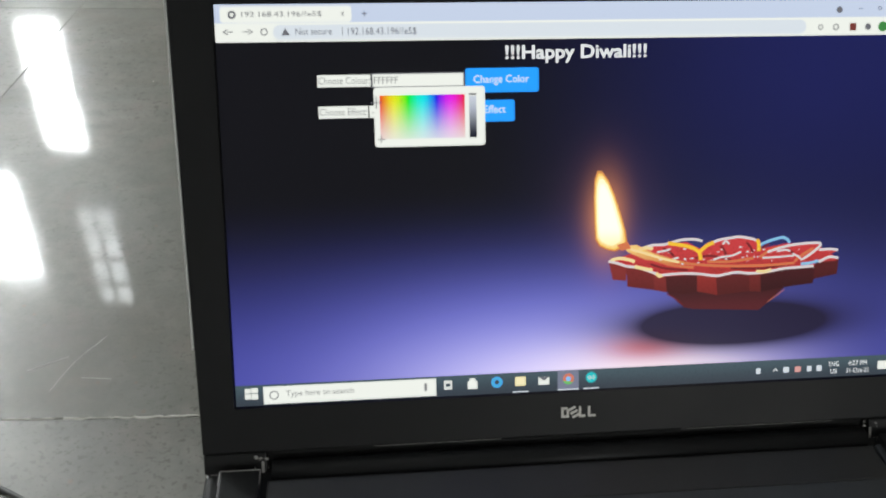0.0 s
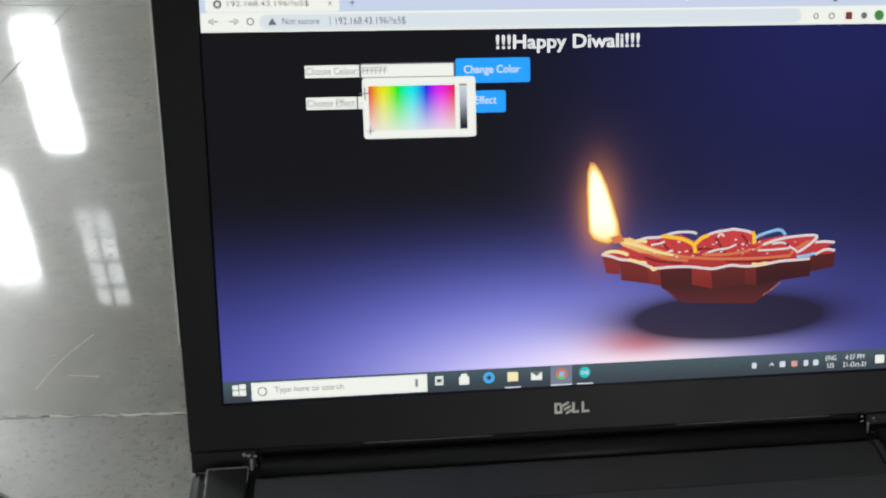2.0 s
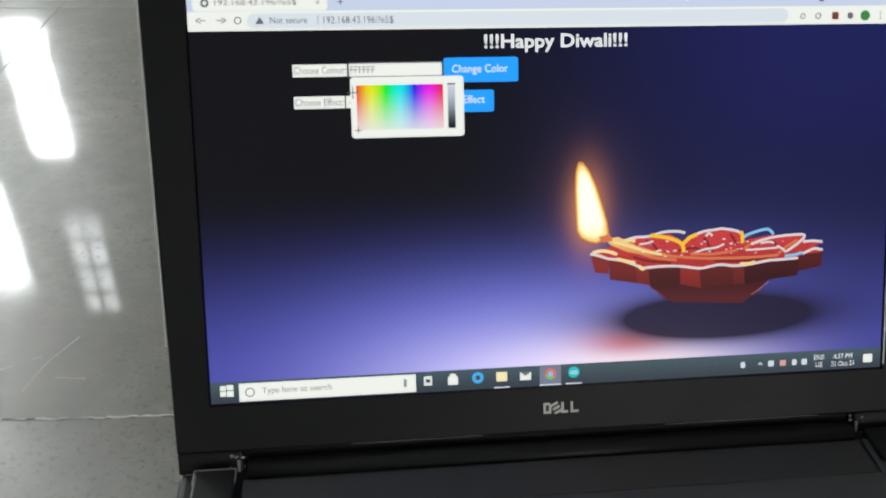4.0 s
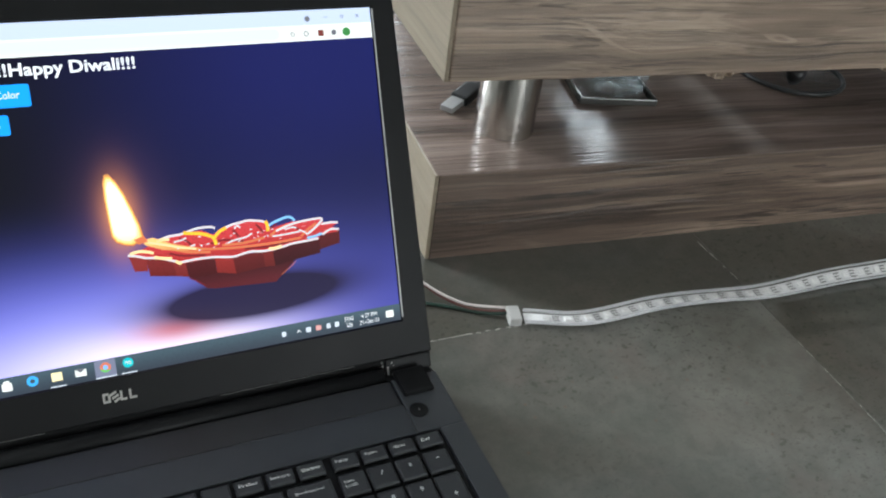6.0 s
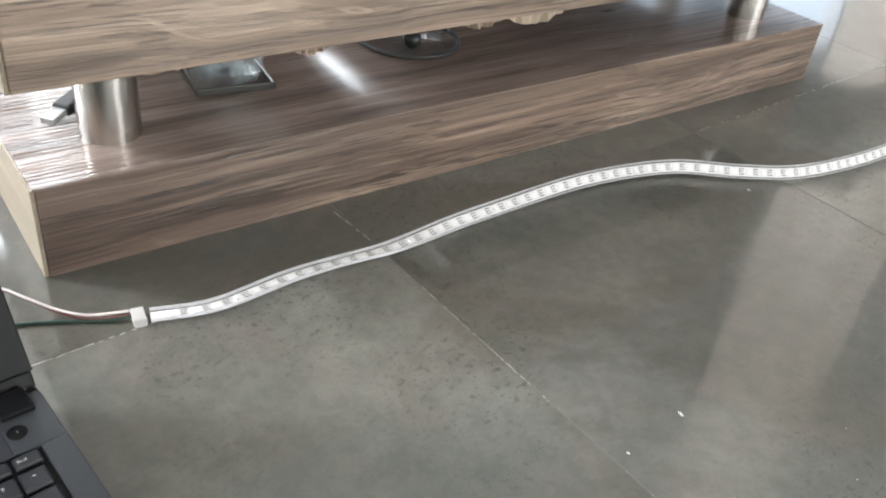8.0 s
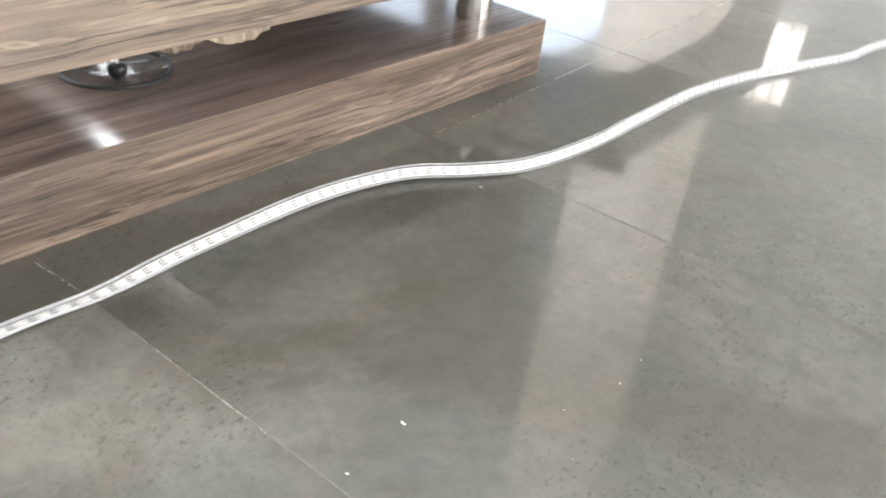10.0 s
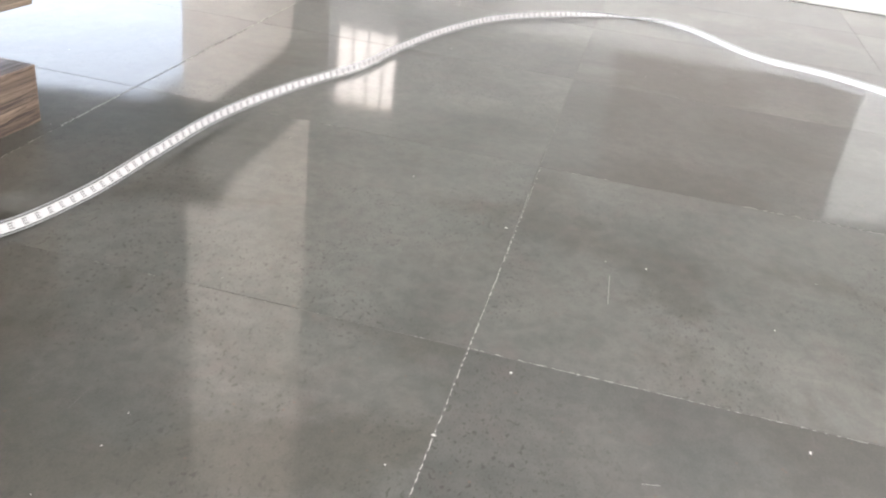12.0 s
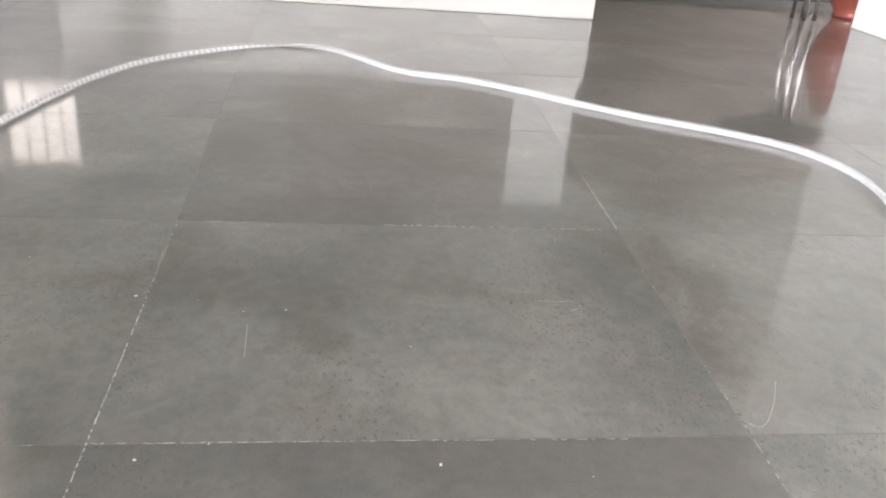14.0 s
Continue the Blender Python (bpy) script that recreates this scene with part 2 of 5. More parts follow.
def wood_material(name, dark, mid, light, rough, axis=0, ridge=0.0, contrast=1.0, end_shade=0.0):
    """Wood-print laminate: long straight grain in bands, thin dark streaks, pores and a few knots."""
    n = Nodes(name)

    def along(slow, fast):
        k = [fast, fast, fast]
        k[axis] = slow
        return n.coords(k)

    def bent(vec, amount):
        add = n.tree.nodes.new("ShaderNodeVectorMath")
        add.operation = "ADD"
        w = n.math("MULTIPLY", n.noise(along(2.2, 7.0), 1.0, 3, 0.5), amount)
        n.put(add.inputs[0], vec)
        n.put(add.inputs[1], n.node("ShaderNodeCombineXYZ", 0, X=w if axis else 0.0, Y=w if axis != 1 else 0.0, Z=w))
        return add.outputs[0]

    bands = n.noise(bent(along(0.9, 26.0), 1.6), 1.0, 3, 0.55)
    streak = n.noise(bent(along(2.6, 120.0), 5.0), 1.0, 6, 0.72, 0.25)
    fibre = n.noise(bent(along(9.0, 520.0), 9.0), 1.0, 4, 0.7)
    tone = n.math("ADD", n.math("MULTIPLY", bands, 0.50), n.math("ADD", n.math("MULTIPLY", streak, 0.34), n.math("MULTIPLY", fibre, 0.16)))
    col = n.ramp(tone, [(0.39, dark), (0.465, tuple(0.4 * d + 0.6 * m for d, m in zip(dark, mid))), (0.525, mid), (0.62, light)])
    # dark streaks that gather in the dark bands
    seam = n.noise(bent(along(1.6, 70.0), 4.0), 1.0, 5, 0.65, 0.4)
    gather = n.math("MULTIPLY", n.span(seam, 0.52, 0.60), n.span(n.noise(along(2.0, 16.0), 1.0, 3), 0.44, 0.60))
    col = n.mix(n.math("MULTIPLY", gather, 0.72 * contrast), col, tuple(c * 0.72 for c in dark))
    hair = n.noise(bent(along(5.0, 300.0), 8.0), 1.0, 3, 0.6)
    col = n.mix(n.math("MULTIPLY", n.span(hair, 0.55, 0.66), 0.6 * contrast), col, tuple(c * 0.62 for c in dark))
    line = n.noise(bent(along(9.0, 330.0), 9.0), 1.0, 3, 0.6, 0.3)
    where = n.span(n.noise(along(3.0, 22.0), 1.0, 3), 0.40, 0.56)
    col = n.mix(n.math("MULTIPLY", n.math("MULTIPLY", n.span(line, 0.565, 0.60), where), 0.9 * contrast), col, tuple(c * 0.5 for c in dark))
    curl = n.math("ABSOLUTE", n.math("SUBTRACT", n.noise(bent(along(4.5, 24.0), 1.2), 1.0, 2, 0.45, 0.6), 0.52))
    col = n.mix(n.math("MULTIPLY", n.math("MULTIPLY", n.span(curl, 0.011, 0.003), n.span(bands, 0.46, 0.58)), 0.55), col, light)
    pale = n.noise(bent(along(3.4, 170.0), 6.0), 1.0, 3, 0.6)
    col = n.mix(n.math("MULTIPLY", n.span(pale, 0.57, 0.63), 0.36), col, light)
    if end_shade:  # shade painted into the colour towards the left end, edge broken by noise
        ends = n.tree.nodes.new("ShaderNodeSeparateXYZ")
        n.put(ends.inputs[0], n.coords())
        from_end = n.math("ADD", ends.outputs[0], n.math("MULTIPLY", n.noise(along(3.0, 18.0), 1.0, 3), 0.5))
        col = n.mix(n.math("MULTIPLY", n.span(from_end, 0.72, 0.30), end_shade), col, n.mix(1.0, col, (0.50, 0.47, 0.46), "MULTIPLY"))
    knot = n.node("ShaderNodeTexVoronoi", 0, Vector=along(4.0, 13.0), Scale=1.0)
    col = n.mix(n.math("MULTIPLY", n.span(knot, 0.085, 0.03), 0.7), col, tuple(c * 0.4 for c in dark))
    n.set(Base__Color=col, Roughness=n.math("ADD", rough, n.math("MULTIPLY", fibre, 0.12)), IOR=1.48)
    if ridge:
        waves = n.noise(n.coords((7.0, 290.0, 1.0)), 1.0, 2, 0.5, 0.3)
        sep = n.tree.nodes.new("ShaderNodeSeparateXYZ")
        n.put(sep.inputs[0], n.coords())
        raised = n.math("ADD", 0.06, n.math("MULTIPLY", n.span(sep.outputs[0], 0.16, 0.07), 0.94))
        n.bump(n.math("MULTIPLY", waves, raised), 1.0, ridge)
        n.set(Specular__IOR__Level=0.26)
    else:
        n.bump(n.math("SUBTRACT", n.math("MULTIPLY", fibre, 0.6), n.math("MULTIPLY", gather, 0.5)), 0.55, 0.0012)
    return n.mat


STONE = stone_material()
STONE_DARK = stone_material("polished_limestone_dark", 0.72)
STONE_PITTED = stone_material("pitted_limestone", 1.0, 0.9)
STONE_PALE = stone_material("polished_limestone_pale", 1.14)
WOOD = wood_material("walnut_laminate", (0.092, 0.066, 0.048), (0.232, 0.172, 0.128), (0.39, 0.305, 0.232), 0.30, contrast=0.8)
# base front board: colour darkened at its left end for the shade there
WOOD_BASE = wood_material("walnut_front", (0.066, 0.046, 0.035), (0.196, 0.140, 0.106), (0.38, 0.290, 0.218), 0.28, end_shade=0.8)
WOOD_TOP = wood_material("dark_walnut_laminate", (0.085, 0.063, 0.054), (0.165, 0.124, 0.106), (0.23, 0.175, 0.150), 0.07, ridge=0.0018, contrast=0.45)
WOOD_END = wood_material("pale_walnut_laminate", (0.155, 0.124, 0.086), (0.195, 0.159, 0.113), (0.24, 0.20, 0.146), 0.45, axis=1, contrast=0.3)
WOOD_RAW = plain("torn_veneer", (0.36, 0.29, 0.22), 0.8, 0, 90, 0.3, 0.6)
n = Nodes("dark_joint_filler")
g1 = n.noise(n.coords((1, 1, 1)), 6.0, 3)
g2 = n.noise(n.coords((1, 1, 1)), 62.0, 4, 0.75)
n.set(Base__Color=n.mix(n.span(n.math("ADD", n.math("MULTIPLY", g1, 0.45), n.math("MULTIPLY", g2, 0.55)), 0.54, 0.66), (0.085, 0.082, 0.072), (0.27, 0.26, 0.24)), Roughness=0.8)
GROUT = n.mat
PAINT_W = plain("white_wall_paint", (0.78, 0.77, 0.74), 0.6, 0, 12, 0.05, 0.25)
PAINT_G = plain("ceiling_paint", (0.54, 0.54, 0.53), 0.8, 0, 10, 0.05, 0.2)
PAINT_D = plain("brown_wall_panel", (0.11, 0.09, 0.078), 0.45, 0, 14, 0.2, 0.3)
PANEL = plain("grey_brown_panel", (0.30, 0.27, 0.25), 0.5, 0, 14, 0.15, 0.3)
PAINT_E = plain("grey_wall_paint", (0.48, 0.475, 0.455), 0.65, 0, 12, 0.06, 0.25)
FRAME_M = plain("window_frame_paint", (0.50, 0.49, 0.48), 0.4, 0, 30, 0.1, 0.1)
n = Nodes("brushed_steel")
br = n.noise(n.coords((900.0, 900.0, 6.0)), 1.0, 2)
n.set(Base__Color=n.mix(br, (0.50, 0.48, 0.45), (0.58, 0.56, 0.53)), Metallic=1.0, Roughness=n.math("ADD", 0.21, n.math("MULTIPLY", br, 0.08)))
n.bump(br, 0.03, 0.0003)
STEEL = n.mat
TIN = plain("bright_tinned_metal", (0.34, 0.34, 0.34), 0.35, 0.4, 60, 0.06, 0.1)
CHROME = plain("chrome", (0.72, 0.72, 0.72), 0.12, 1.0, 40, 0.04, 0.05)
BLACK = plain("black_laptop_plastic", (0.0068, 0.0070, 0.0075), 0.40, 0, 160, 0.25, 0.12)
DECK = plain("dark_textured_palmrest", (0.026, 0.0295, 0.034), 0.42, 0, 200, 0.2, 0.6)
LEDGE = plain("dark_rear_ledge_plastic", (0.013, 0.0138, 0.0148), 0.42, 0, 200, 0.2, 0.4)
KEYCAP = plain("black_keycap", (0.025, 0.027, 0.030), 0.5, 0, 220, 0.25, 0.4)
LEGEND = plain("white_key_print", (0.80, 0.80, 0.79), 0.6, 0, 200, 0.15, 0.1)
LOGO = plain("silver_badge", (0.30, 0.29, 0.27), 0.4, 0.3, 200, 0.15, 0.1)
GLINT = plain("painted_edge_glint", (0.34, 0.34, 0.335), 0.4, 0, 200, 0.2, 0.1)
SCUFF = plain("scuffed_bare_plastic", (0.15, 0.147, 0.142), 0.6, 0, 300, 0.5, 0.8)
for _m, _gloss in ((BLACK, 0.10), (KEYCAP, 0.3), (DECK, 0.42)):
    _m.node_tree.nodes["Principled BSDF"].inputs["Specular IOR Level"].default_value = _gloss
RUBBER = plain("black_cable_rubber", (0.013, 0.013, 0.014), 0.45, 0, 100, 0.2, 0.2)
PAINT_L = plain("off_white_wall_paint", (0.60, 0.585, 0.56), 0.6, 0, 12, 0.06, 0.25)
PAINT_C = plain("warm_white_column_paint", (0.74, 0.665, 0.60), 0.6, 0, 12, 0.06, 0.25)
WIRE_W = plain("white_wire", (0.55, 0.50, 0.48), 0.45, 0, 100, 0.1, 0.1)
WIRE_R = plain("red_wire", (0.12, 0.04, 0.038), 0.45, 0, 100, 0.1, 0.1)
WIRE_G = plain("green_wire", (0.010, 0.032, 0.022), 0.45, 0, 100, 0.1, 0.1)
PCB = plain("white_circuit_tape", (0.65, 0.64, 0.64), 0.5, 0, 150, 0.1, 0.2)
LED = plain("white_led_case", (0.72, 0.71, 0.70), 0.35, 0, 150, 0.06, 0.1)
PAD = plain("tinned_solder_pads", (0.16, 0.155, 0.15), 0.4, 0.2, 200, 0.3, 0.3)
TERRACOTTA = plain("terracotta_glaze", (0.25, 0.068, 0.048), 0.3, 0, 40, 0.15, 0.2)
RIDGE = plain("worn_pale_grout", (0.30, 0.29, 0.265), 0.85, 0, 260, 0.3, 0.5)
SPECK = plain("dried_paint_specks", (0.46, 0.45, 0.41), 0.8, 0, 200, 0.2, 0.3)
CLIP = plain("milky_end_cap", (0.60, 0.59, 0.57), 0.35, 0, 120, 0.1, 0.2)
CLIP.node_tree.nodes["Principled BSDF"].inputs["Alpha"].default_value = 0.6
n = Nodes("clear_silicone_sleeve")
sl = n.noise(n.coords(), 55.0, 3)
n.set(Base__Color=(0.86, 0.86, 0.87), Roughness=n.math("ADD", 0.16, n.math("MULTIPLY", sl, 0.2)), Alpha=n.math("ADD", 0.02, n.math("MULTIPLY", sl, 0.10)))
n.bump(sl, 0.25, 0.001)
SLEEVE = n.mat
MILKY = plain("milky_silicone", (0.66, 0.66, 0.68), 0.3, 0, 120, 0.15, 0.1)
MILKY.node_tree.nodes["Principled BSDF"].inputs["Alpha"].default_value = 0.5
n = Nodes("clear_glass")
gl = n.noise(n.coords(), 60.0, 3)
n.set(Base__Color=n.mix(gl, (0.40, 0.50, 0.54), (0.62, 0.72, 0.76)), Roughness=0.06, IOR=1.5, Alpha=n.math("ADD", 0.04, n.math("MULTIPLY", n.span(gl, 0.42, 0.65), 0.26)))
GLASS = n.mat
n = Nodes("thin_clear_glass")
n.set(Base__Color=(0.06, 0.07, 0.075), Roughness=0.05, IOR=1.5, Alpha=n.math("ADD", 0.06, n.math("MULTIPLY", n.noise(n.coords(), 40.0, 2), 0.10)))
THIN_GLASS = n.mat
DARK_GLASS = plain("dark_glass_edge", (0.045, 0.045, 0.042), 0.12, 0, 90, 0.3, 0.05)
GREY_WOOD = plain("grey_brown_leg_paint", (0.24, 0.225, 0.205), 0.5, 0, 40, 0.15, 0.2)
DARK_WOOD = wood_material("brown_stained_wood", (0.030, 0.020, 0.015), (0.062, 0.042, 0.032), (0.10, 0.070, 0.054), 0.35, axis=1)


# ---------------------------------------------------------------- room
def wall_with_holes(name, axis, at, thick, a0, a1, z0, z1, holes, mat):
    """A wall across one axis, of blocks round its openings (a0, a1, z0, z1)."""
    cuts_a = sorted({a0, a1, *(h[0] for h in holes), *(h[1] for h in holes)})
    cuts_z = sorted({z0, z1, *(h[2] for h in holes), *(h[3] for h in holes)})
    bm = bmesh.new()
    for p, q in zip(cuts_a, cuts_a[1:]):
        for r, s in zip(cuts_z, cuts_z[1:]):
            if any(h[0] <= p and q <= h[1] and h[2] <= r and s <= h[3] for h in holes):
                continue
            lo, hi = ((p, at, r), (q, at + thick, s)) if axis == "y" else ((at, p, r), (at + thick, q, s))
            add_box(bm, lo, hi)
    bmesh.ops.remove_doubles(bm, verts=bm.verts, dist=1e-5)
    return tagged(mesh_ob(name, bm, mat), "plain painted plaster wall of the hall", "wall", kind="structure")


wall_with_holes("wall_north", "y", NORTH_Y, 0.25, WEST_X, EAST_X, 0, ROOM_H, [w[:4] for w in NORTH_WINDOWS], PAINT_E)
wall_with_holes("wall_south", "y", SOUTH_Y - 0.25, 0.25, WEST_X, EAST_X, 0, ROOM_H, [SOUTH_WINDOW], PAINT_W)
wall_with_holes("wall_east", "x", EAST_X, 0.25, SOUTH_Y, NORTH_Y, 0, ROOM_H, [EAST_WINDOW], PAINT_E)
wall_with_holes("wall_west", "x", WEST_X - 0.25, 0.25, SOUTH_Y, NORTH_Y, 0, ROOM_H, [], PAINT_W)
tagged(mesh_ob("ceiling", box((WEST_X, SOUTH_Y, ROOM_H), (EAST_X, NORTH_Y, ROOM_H + 0.2)), PAINT_G), "plain pale grey painted ceiling", "ceiling", kind="structure")


def window_bars(name, axis, at, a0, a1, z0, z1, nv, nh):
    """A window: frame round the opening and its bars."""
    win = tagged(new(name), "grey framed window with upright bars and daylight behind", "window", kind="structure")

    def piece(kind, p, q, r, s, d):
        lo, hi = ((p, at, r), (q, at + d, s)) if axis == "y" else ((at, p, r), (at + d, q, s))
        part(kind, box(lo, hi), FRAME_M, win)

    w = 0.03
    piece("frame", a0, a0 + w, z0, z1, 0.06), piece("frame", a1 - w, a1, z0, z1, 0.06)
    piece("frame", a0 + w, a1 - w, z0, z0 + w, 0.06), piece("frame", a0 + w, a1 - w, z1 - w, z1, 0.06)
    for k in range(1, nv + 1):
        c = a0 + (a1 - a0) * k / (nv + 1)
        piece("bar", c - 0.008, c + 0.008, z0 + w, z1 - w, 0.03)
    for k in range(1, nh + 1):
        c = z0 + (z1 - z0) * k / (nh + 1)
        piece("rail", a0 + w, a1 - w, c - 0.012, c + 0.012, 0.025)


for k, (x0, x1, z0, z1, _l, _c) in enumerate(NORTH_WINDOWS):
    window_bars(f"window_{k + 1}", "y", NORTH_Y + 0.01, x0, x1, z0, z1, (0, 0, 1, 1, 0, 0, 1)[k], (0, 0, 3, 0, 0, 0, 1)[k])
window_bars("window_8", "x", EAST_X + 0.02, *EAST_WINDOW, 0, 0)
part("mullion", box((EAST_X + 0.02, 2.70, EAST_WINDOW[2] + 0.03), (EAST_X + 0.09, 2.82, EAST_WINDOW[3] - 0.03)), FRAME_M, bpy.data.objects["window_8"])
for _y in (2.12, 2.31, 2.50):
    part("bar", box((EAST_X + 0.02, _y - 0.008, EAST_WINDOW[2] + 0.03), (EAST_X + 0.04, _y + 0.008, EAST_WINDOW[3] - 0.03)), FRAME_M, bpy.data.objects["window_8"])
window_bars("window_9", "y", SOUTH_Y - 0.09, *SOUTH_WINDOW, 5, 1)

# pillar and the far end of the hall
tagged(mesh_ob("column", box((3.72, 0.82, 0), (4.18, 1.26, ROOM_H), 0.008), PAINT_C), "square warm white painted column", "column", kind="structure")
tagged(mesh_ob("low_wall", box((3.30, -1.69, 0), (3.62, 0.10, 0.24), 0.006), PAINT_L), "low white painted step below the wall panel", "step", kind="structure")
tagged(mesh_ob("wall_panel", box((3.42, -1.46, 0.244), (3.60, -0.62, 0.80), 0.004), PANEL), "grey-brown wall panel above a white step", "panel", kind="structure")
tagged(mesh_ob("wall_pier", box((3.36, -1.685, 0.244), (3.60, -1.464, 0.72), 0.006), PAINT_W), "short white pier on the step", "pier", kind="structure")
tagged(mesh_ob("wall_passage", box((1.9, -2.93, 0), (3.47, -2.775, 2.6), 0.006), PAINT_W), "white painted wall beside the passage", "wall", kind="structure")
tagged(mesh_ob("dark_partition", box((4.9, -4.6, 0), (5.02, -1.75, 0.95)), PAINT_D), "dark brown partition at the back of the passage", "partition", kind="structure")


# ---------------------------------------------------------------- low table
TABLE_LEN, TABLE_DEEP, PLINTH_H, APRON_Z, APRON_H = 1.008, 0.62, 0.078, 0.156, 0.17
PANELS = ((0.10, 0.222), (0.282, 0.405), (0.440, 1.011))  # unseen boards under the upper frame, gaps placed for window glints on the base


def low_table():
    t = empty("low_table", pose(0.238, 0.134, 0, 0, 0, -1.6), "low wood-laminate table on a thick base slab with brushed steel posts", "table")
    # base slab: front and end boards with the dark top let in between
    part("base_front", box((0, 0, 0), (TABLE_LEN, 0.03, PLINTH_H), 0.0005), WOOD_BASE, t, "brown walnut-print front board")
    part("base_back", box((0, TABLE_DEEP - 0.03, 0), (TABLE_LEN, TABLE_DEEP, PLINTH_H), 0.0012), WOOD, t)
    part("base_end", box((-0.0035, 0.0004, 0), (-0.0002, TABLE_DEEP, PLINTH_H), 0.0006), WOOD_END, t, "pale wood-print end board")
    part("base_end", box((TABLE_LEN + 0.0002, 0.0004, 0), (TABLE_LEN + 0.0035, TABLE_DEEP, PLINTH_H), 0.0006), WOOD, t)
    part("base_top", box((-0.0015, 0.0006, PLINTH_H - 0.0005), (TABLE_LEN + 0.0015, TABLE_DEEP, PLINTH_H + 0.0005), 0.0003, 1), WOOD_TOP, t, "dark glossy wood-grain top of the base slab")
    for x in (0.078, TABLE_LEN - 0.082):
        for y in (0.068, TABLE_DEEP - 0.068):
            post = part("post", rod((x, y, PLINTH_H + 0.0005), (x, y, APRON_Z + 0.002), 0.0250, 40), STEEL, t, "round brushed steel post", True)
            post.data.set_sharp_from_angle(angle=radians(40))
    # upper frame
    z0, z1 = APRON_Z, APRON_Z + APRON_H
    part("slab_front", box((-0.004, -0.003, z0), (TABLE_LEN + 0.004, 0.027, z1), 0.0015), WOOD, t, "brown walnut-print front of the upper slab")
    part("slab_end", box((-0.0075, -0.0026, z0), (-0.0042, TABLE_DEEP, z1), 0.0006), WOOD_END, t, "pale wood-print end board")
    part("slab_end", box((TABLE_LEN + 0.0042, -0.0026, z0), (TABLE_LEN + 0.0075, TABLE_DEEP, z1), 0.0006), WOOD, t)
    for x0, x1 in PANELS:
        part("slab_underside", box((x0, 0.0272, z0 + 0.001), (x1, TABLE_DEEP, z0 + 0.018)), WOOD, t)
    # torn veneer hanging below the apron
    rng = random.Random(4)
    for x0, x1, drop in ((0.075, 0.135, 0.008), (0.212, 0.256, 0.012), (0.385, 0.455, 0.013), (0.44, 0.535, 0.017)):
        pts, n_ = [], 14
        for k in range(n_ + 1):
            f = k / n_
            pts.append((x0 + (x1 - x0) * f, -drop * math.sin(math.pi * f) ** 0.8 * rng.uniform(0.90, 1.05)))
        bm = bmesh.new()
        top = [bm.verts.new((x, 0.010, z0 + 0.0005)) for x, _ in pts]
        low = [bm.verts.new((x, 0.014 + rng.uniform(-0.004, 0.004), z0 + z - 0.0008)) for x, z in pts]
        for a, b, c, d in zip(top, top[1:], low[1:], low):
            bm.faces.new((a, b, c, d))
        got = bmesh.ops.extrude_face_region(bm, geom=bm.faces[:])
        bmesh.ops.translate(bm, vec=(0, 0.002, 0), verts=[v for v in got["geom"] if isinstance(v, bmesh.types.BMVert)])
        part("veneer_flap", bm, WOOD_RAW if x0 > 0.4 else WOOD, t, "pale torn veneer edge")
    return t


low_table()
TOP_Z = PLINTH_H + 0.0006


def glass_dish():
    d = empty("glass_dish", pose(0.450, 0.262, TOP_Z, 0, 0, -10), "small square clear glass dish on the base of the table", "glass dish")
    bm = box((-0.036, -0.034, 0), (0.036, 0.034, 0.005), 0.0015)
    part("base_plate", bm, THIN_GLASS, d, "thick square glass base")
    for k in range(4):
        rim = part("edge", box((-0.0375, -0.0375, 0.0), (0.0375, -0.0345, 0.0065), 0.001), DARK_GLASS, d, "dark edge of the glass base")
        rim.matrix_basis = pose(0, 0, 0, 0, 0, 90 * k)
    bm = bmesh.new()
    prof = [(0.030, 0.005), (0.034, 0.020), (0.036, 0.042), (0.033, 0.042), (0.029, 0.018), (0.022, 0.010)]
    rings = []
    for r, z in prof:
        ring = []
        for k in range(32):
            a = 2 * math.pi * k / 32
            q = r / max(abs(math.cos(a)), abs(math.sin(a))) * 0.25 + r * 0.78
            ring.append(bm.verts.new((q * math.cos(a), q * math.sin(a), z + 0.0002)))
        rings.append(ring)
    for lo, hi in zip(rings, rings[1:]):
        for k in range(32):
            bm.faces.new((lo[k], lo[(k + 1) % 32], hi[(k + 1) % 32], hi[k]))
    bm.faces.new(rings[0][::-1]), bm.faces.new(rings[-1])
    part("bowl", bm, GLASS, d, "clear curved glass side", True)


def glass_lid():
    d = empty("round_glass_lid", pose(0.672, 0.272, TOP_Z + 0.0005, 0, 0, 0), "round tinted glass lid with a black rim and knob", "lid")
    rim = [Vector((0.056 * math.cos(a), 0.056 * math.sin(a), 0.003)) for a in (2 * math.pi * k / 48 for k in range(49))]
    part("rim", sweep(rim, round_ring(0.0025)), RUBBER, d, "black rubber rim", True)
    part("pane", lathe([(0.0555, 0.002), (0.0555, 0.004), (0.036, 0.010), (0.008, 0.013), (0.008, 0.011), (0.036, 0.008)], 40), THIN_GLASS, d, "domed clear glass", True)
    knob = part("knob", lathe([(0.004, 0.0135), (0.0075, 0.018), (0.0100, 0.024), (0.0090, 0.030), (0.003, 0.032)], 20), RUBBER, d, "round black knob", True)
    knob.matrix_basis = pose(-0.014, -0.026, -0.012)
    cap = part("screw_cap", lathe([(0.004, 0.0322), (0.004, 0.0332), (0.0015, 0.0337)], 12), CHROME, d, "bright metal cap", True)
    cap.matrix_basis = pose(-0.014, -0.026, -0.012)


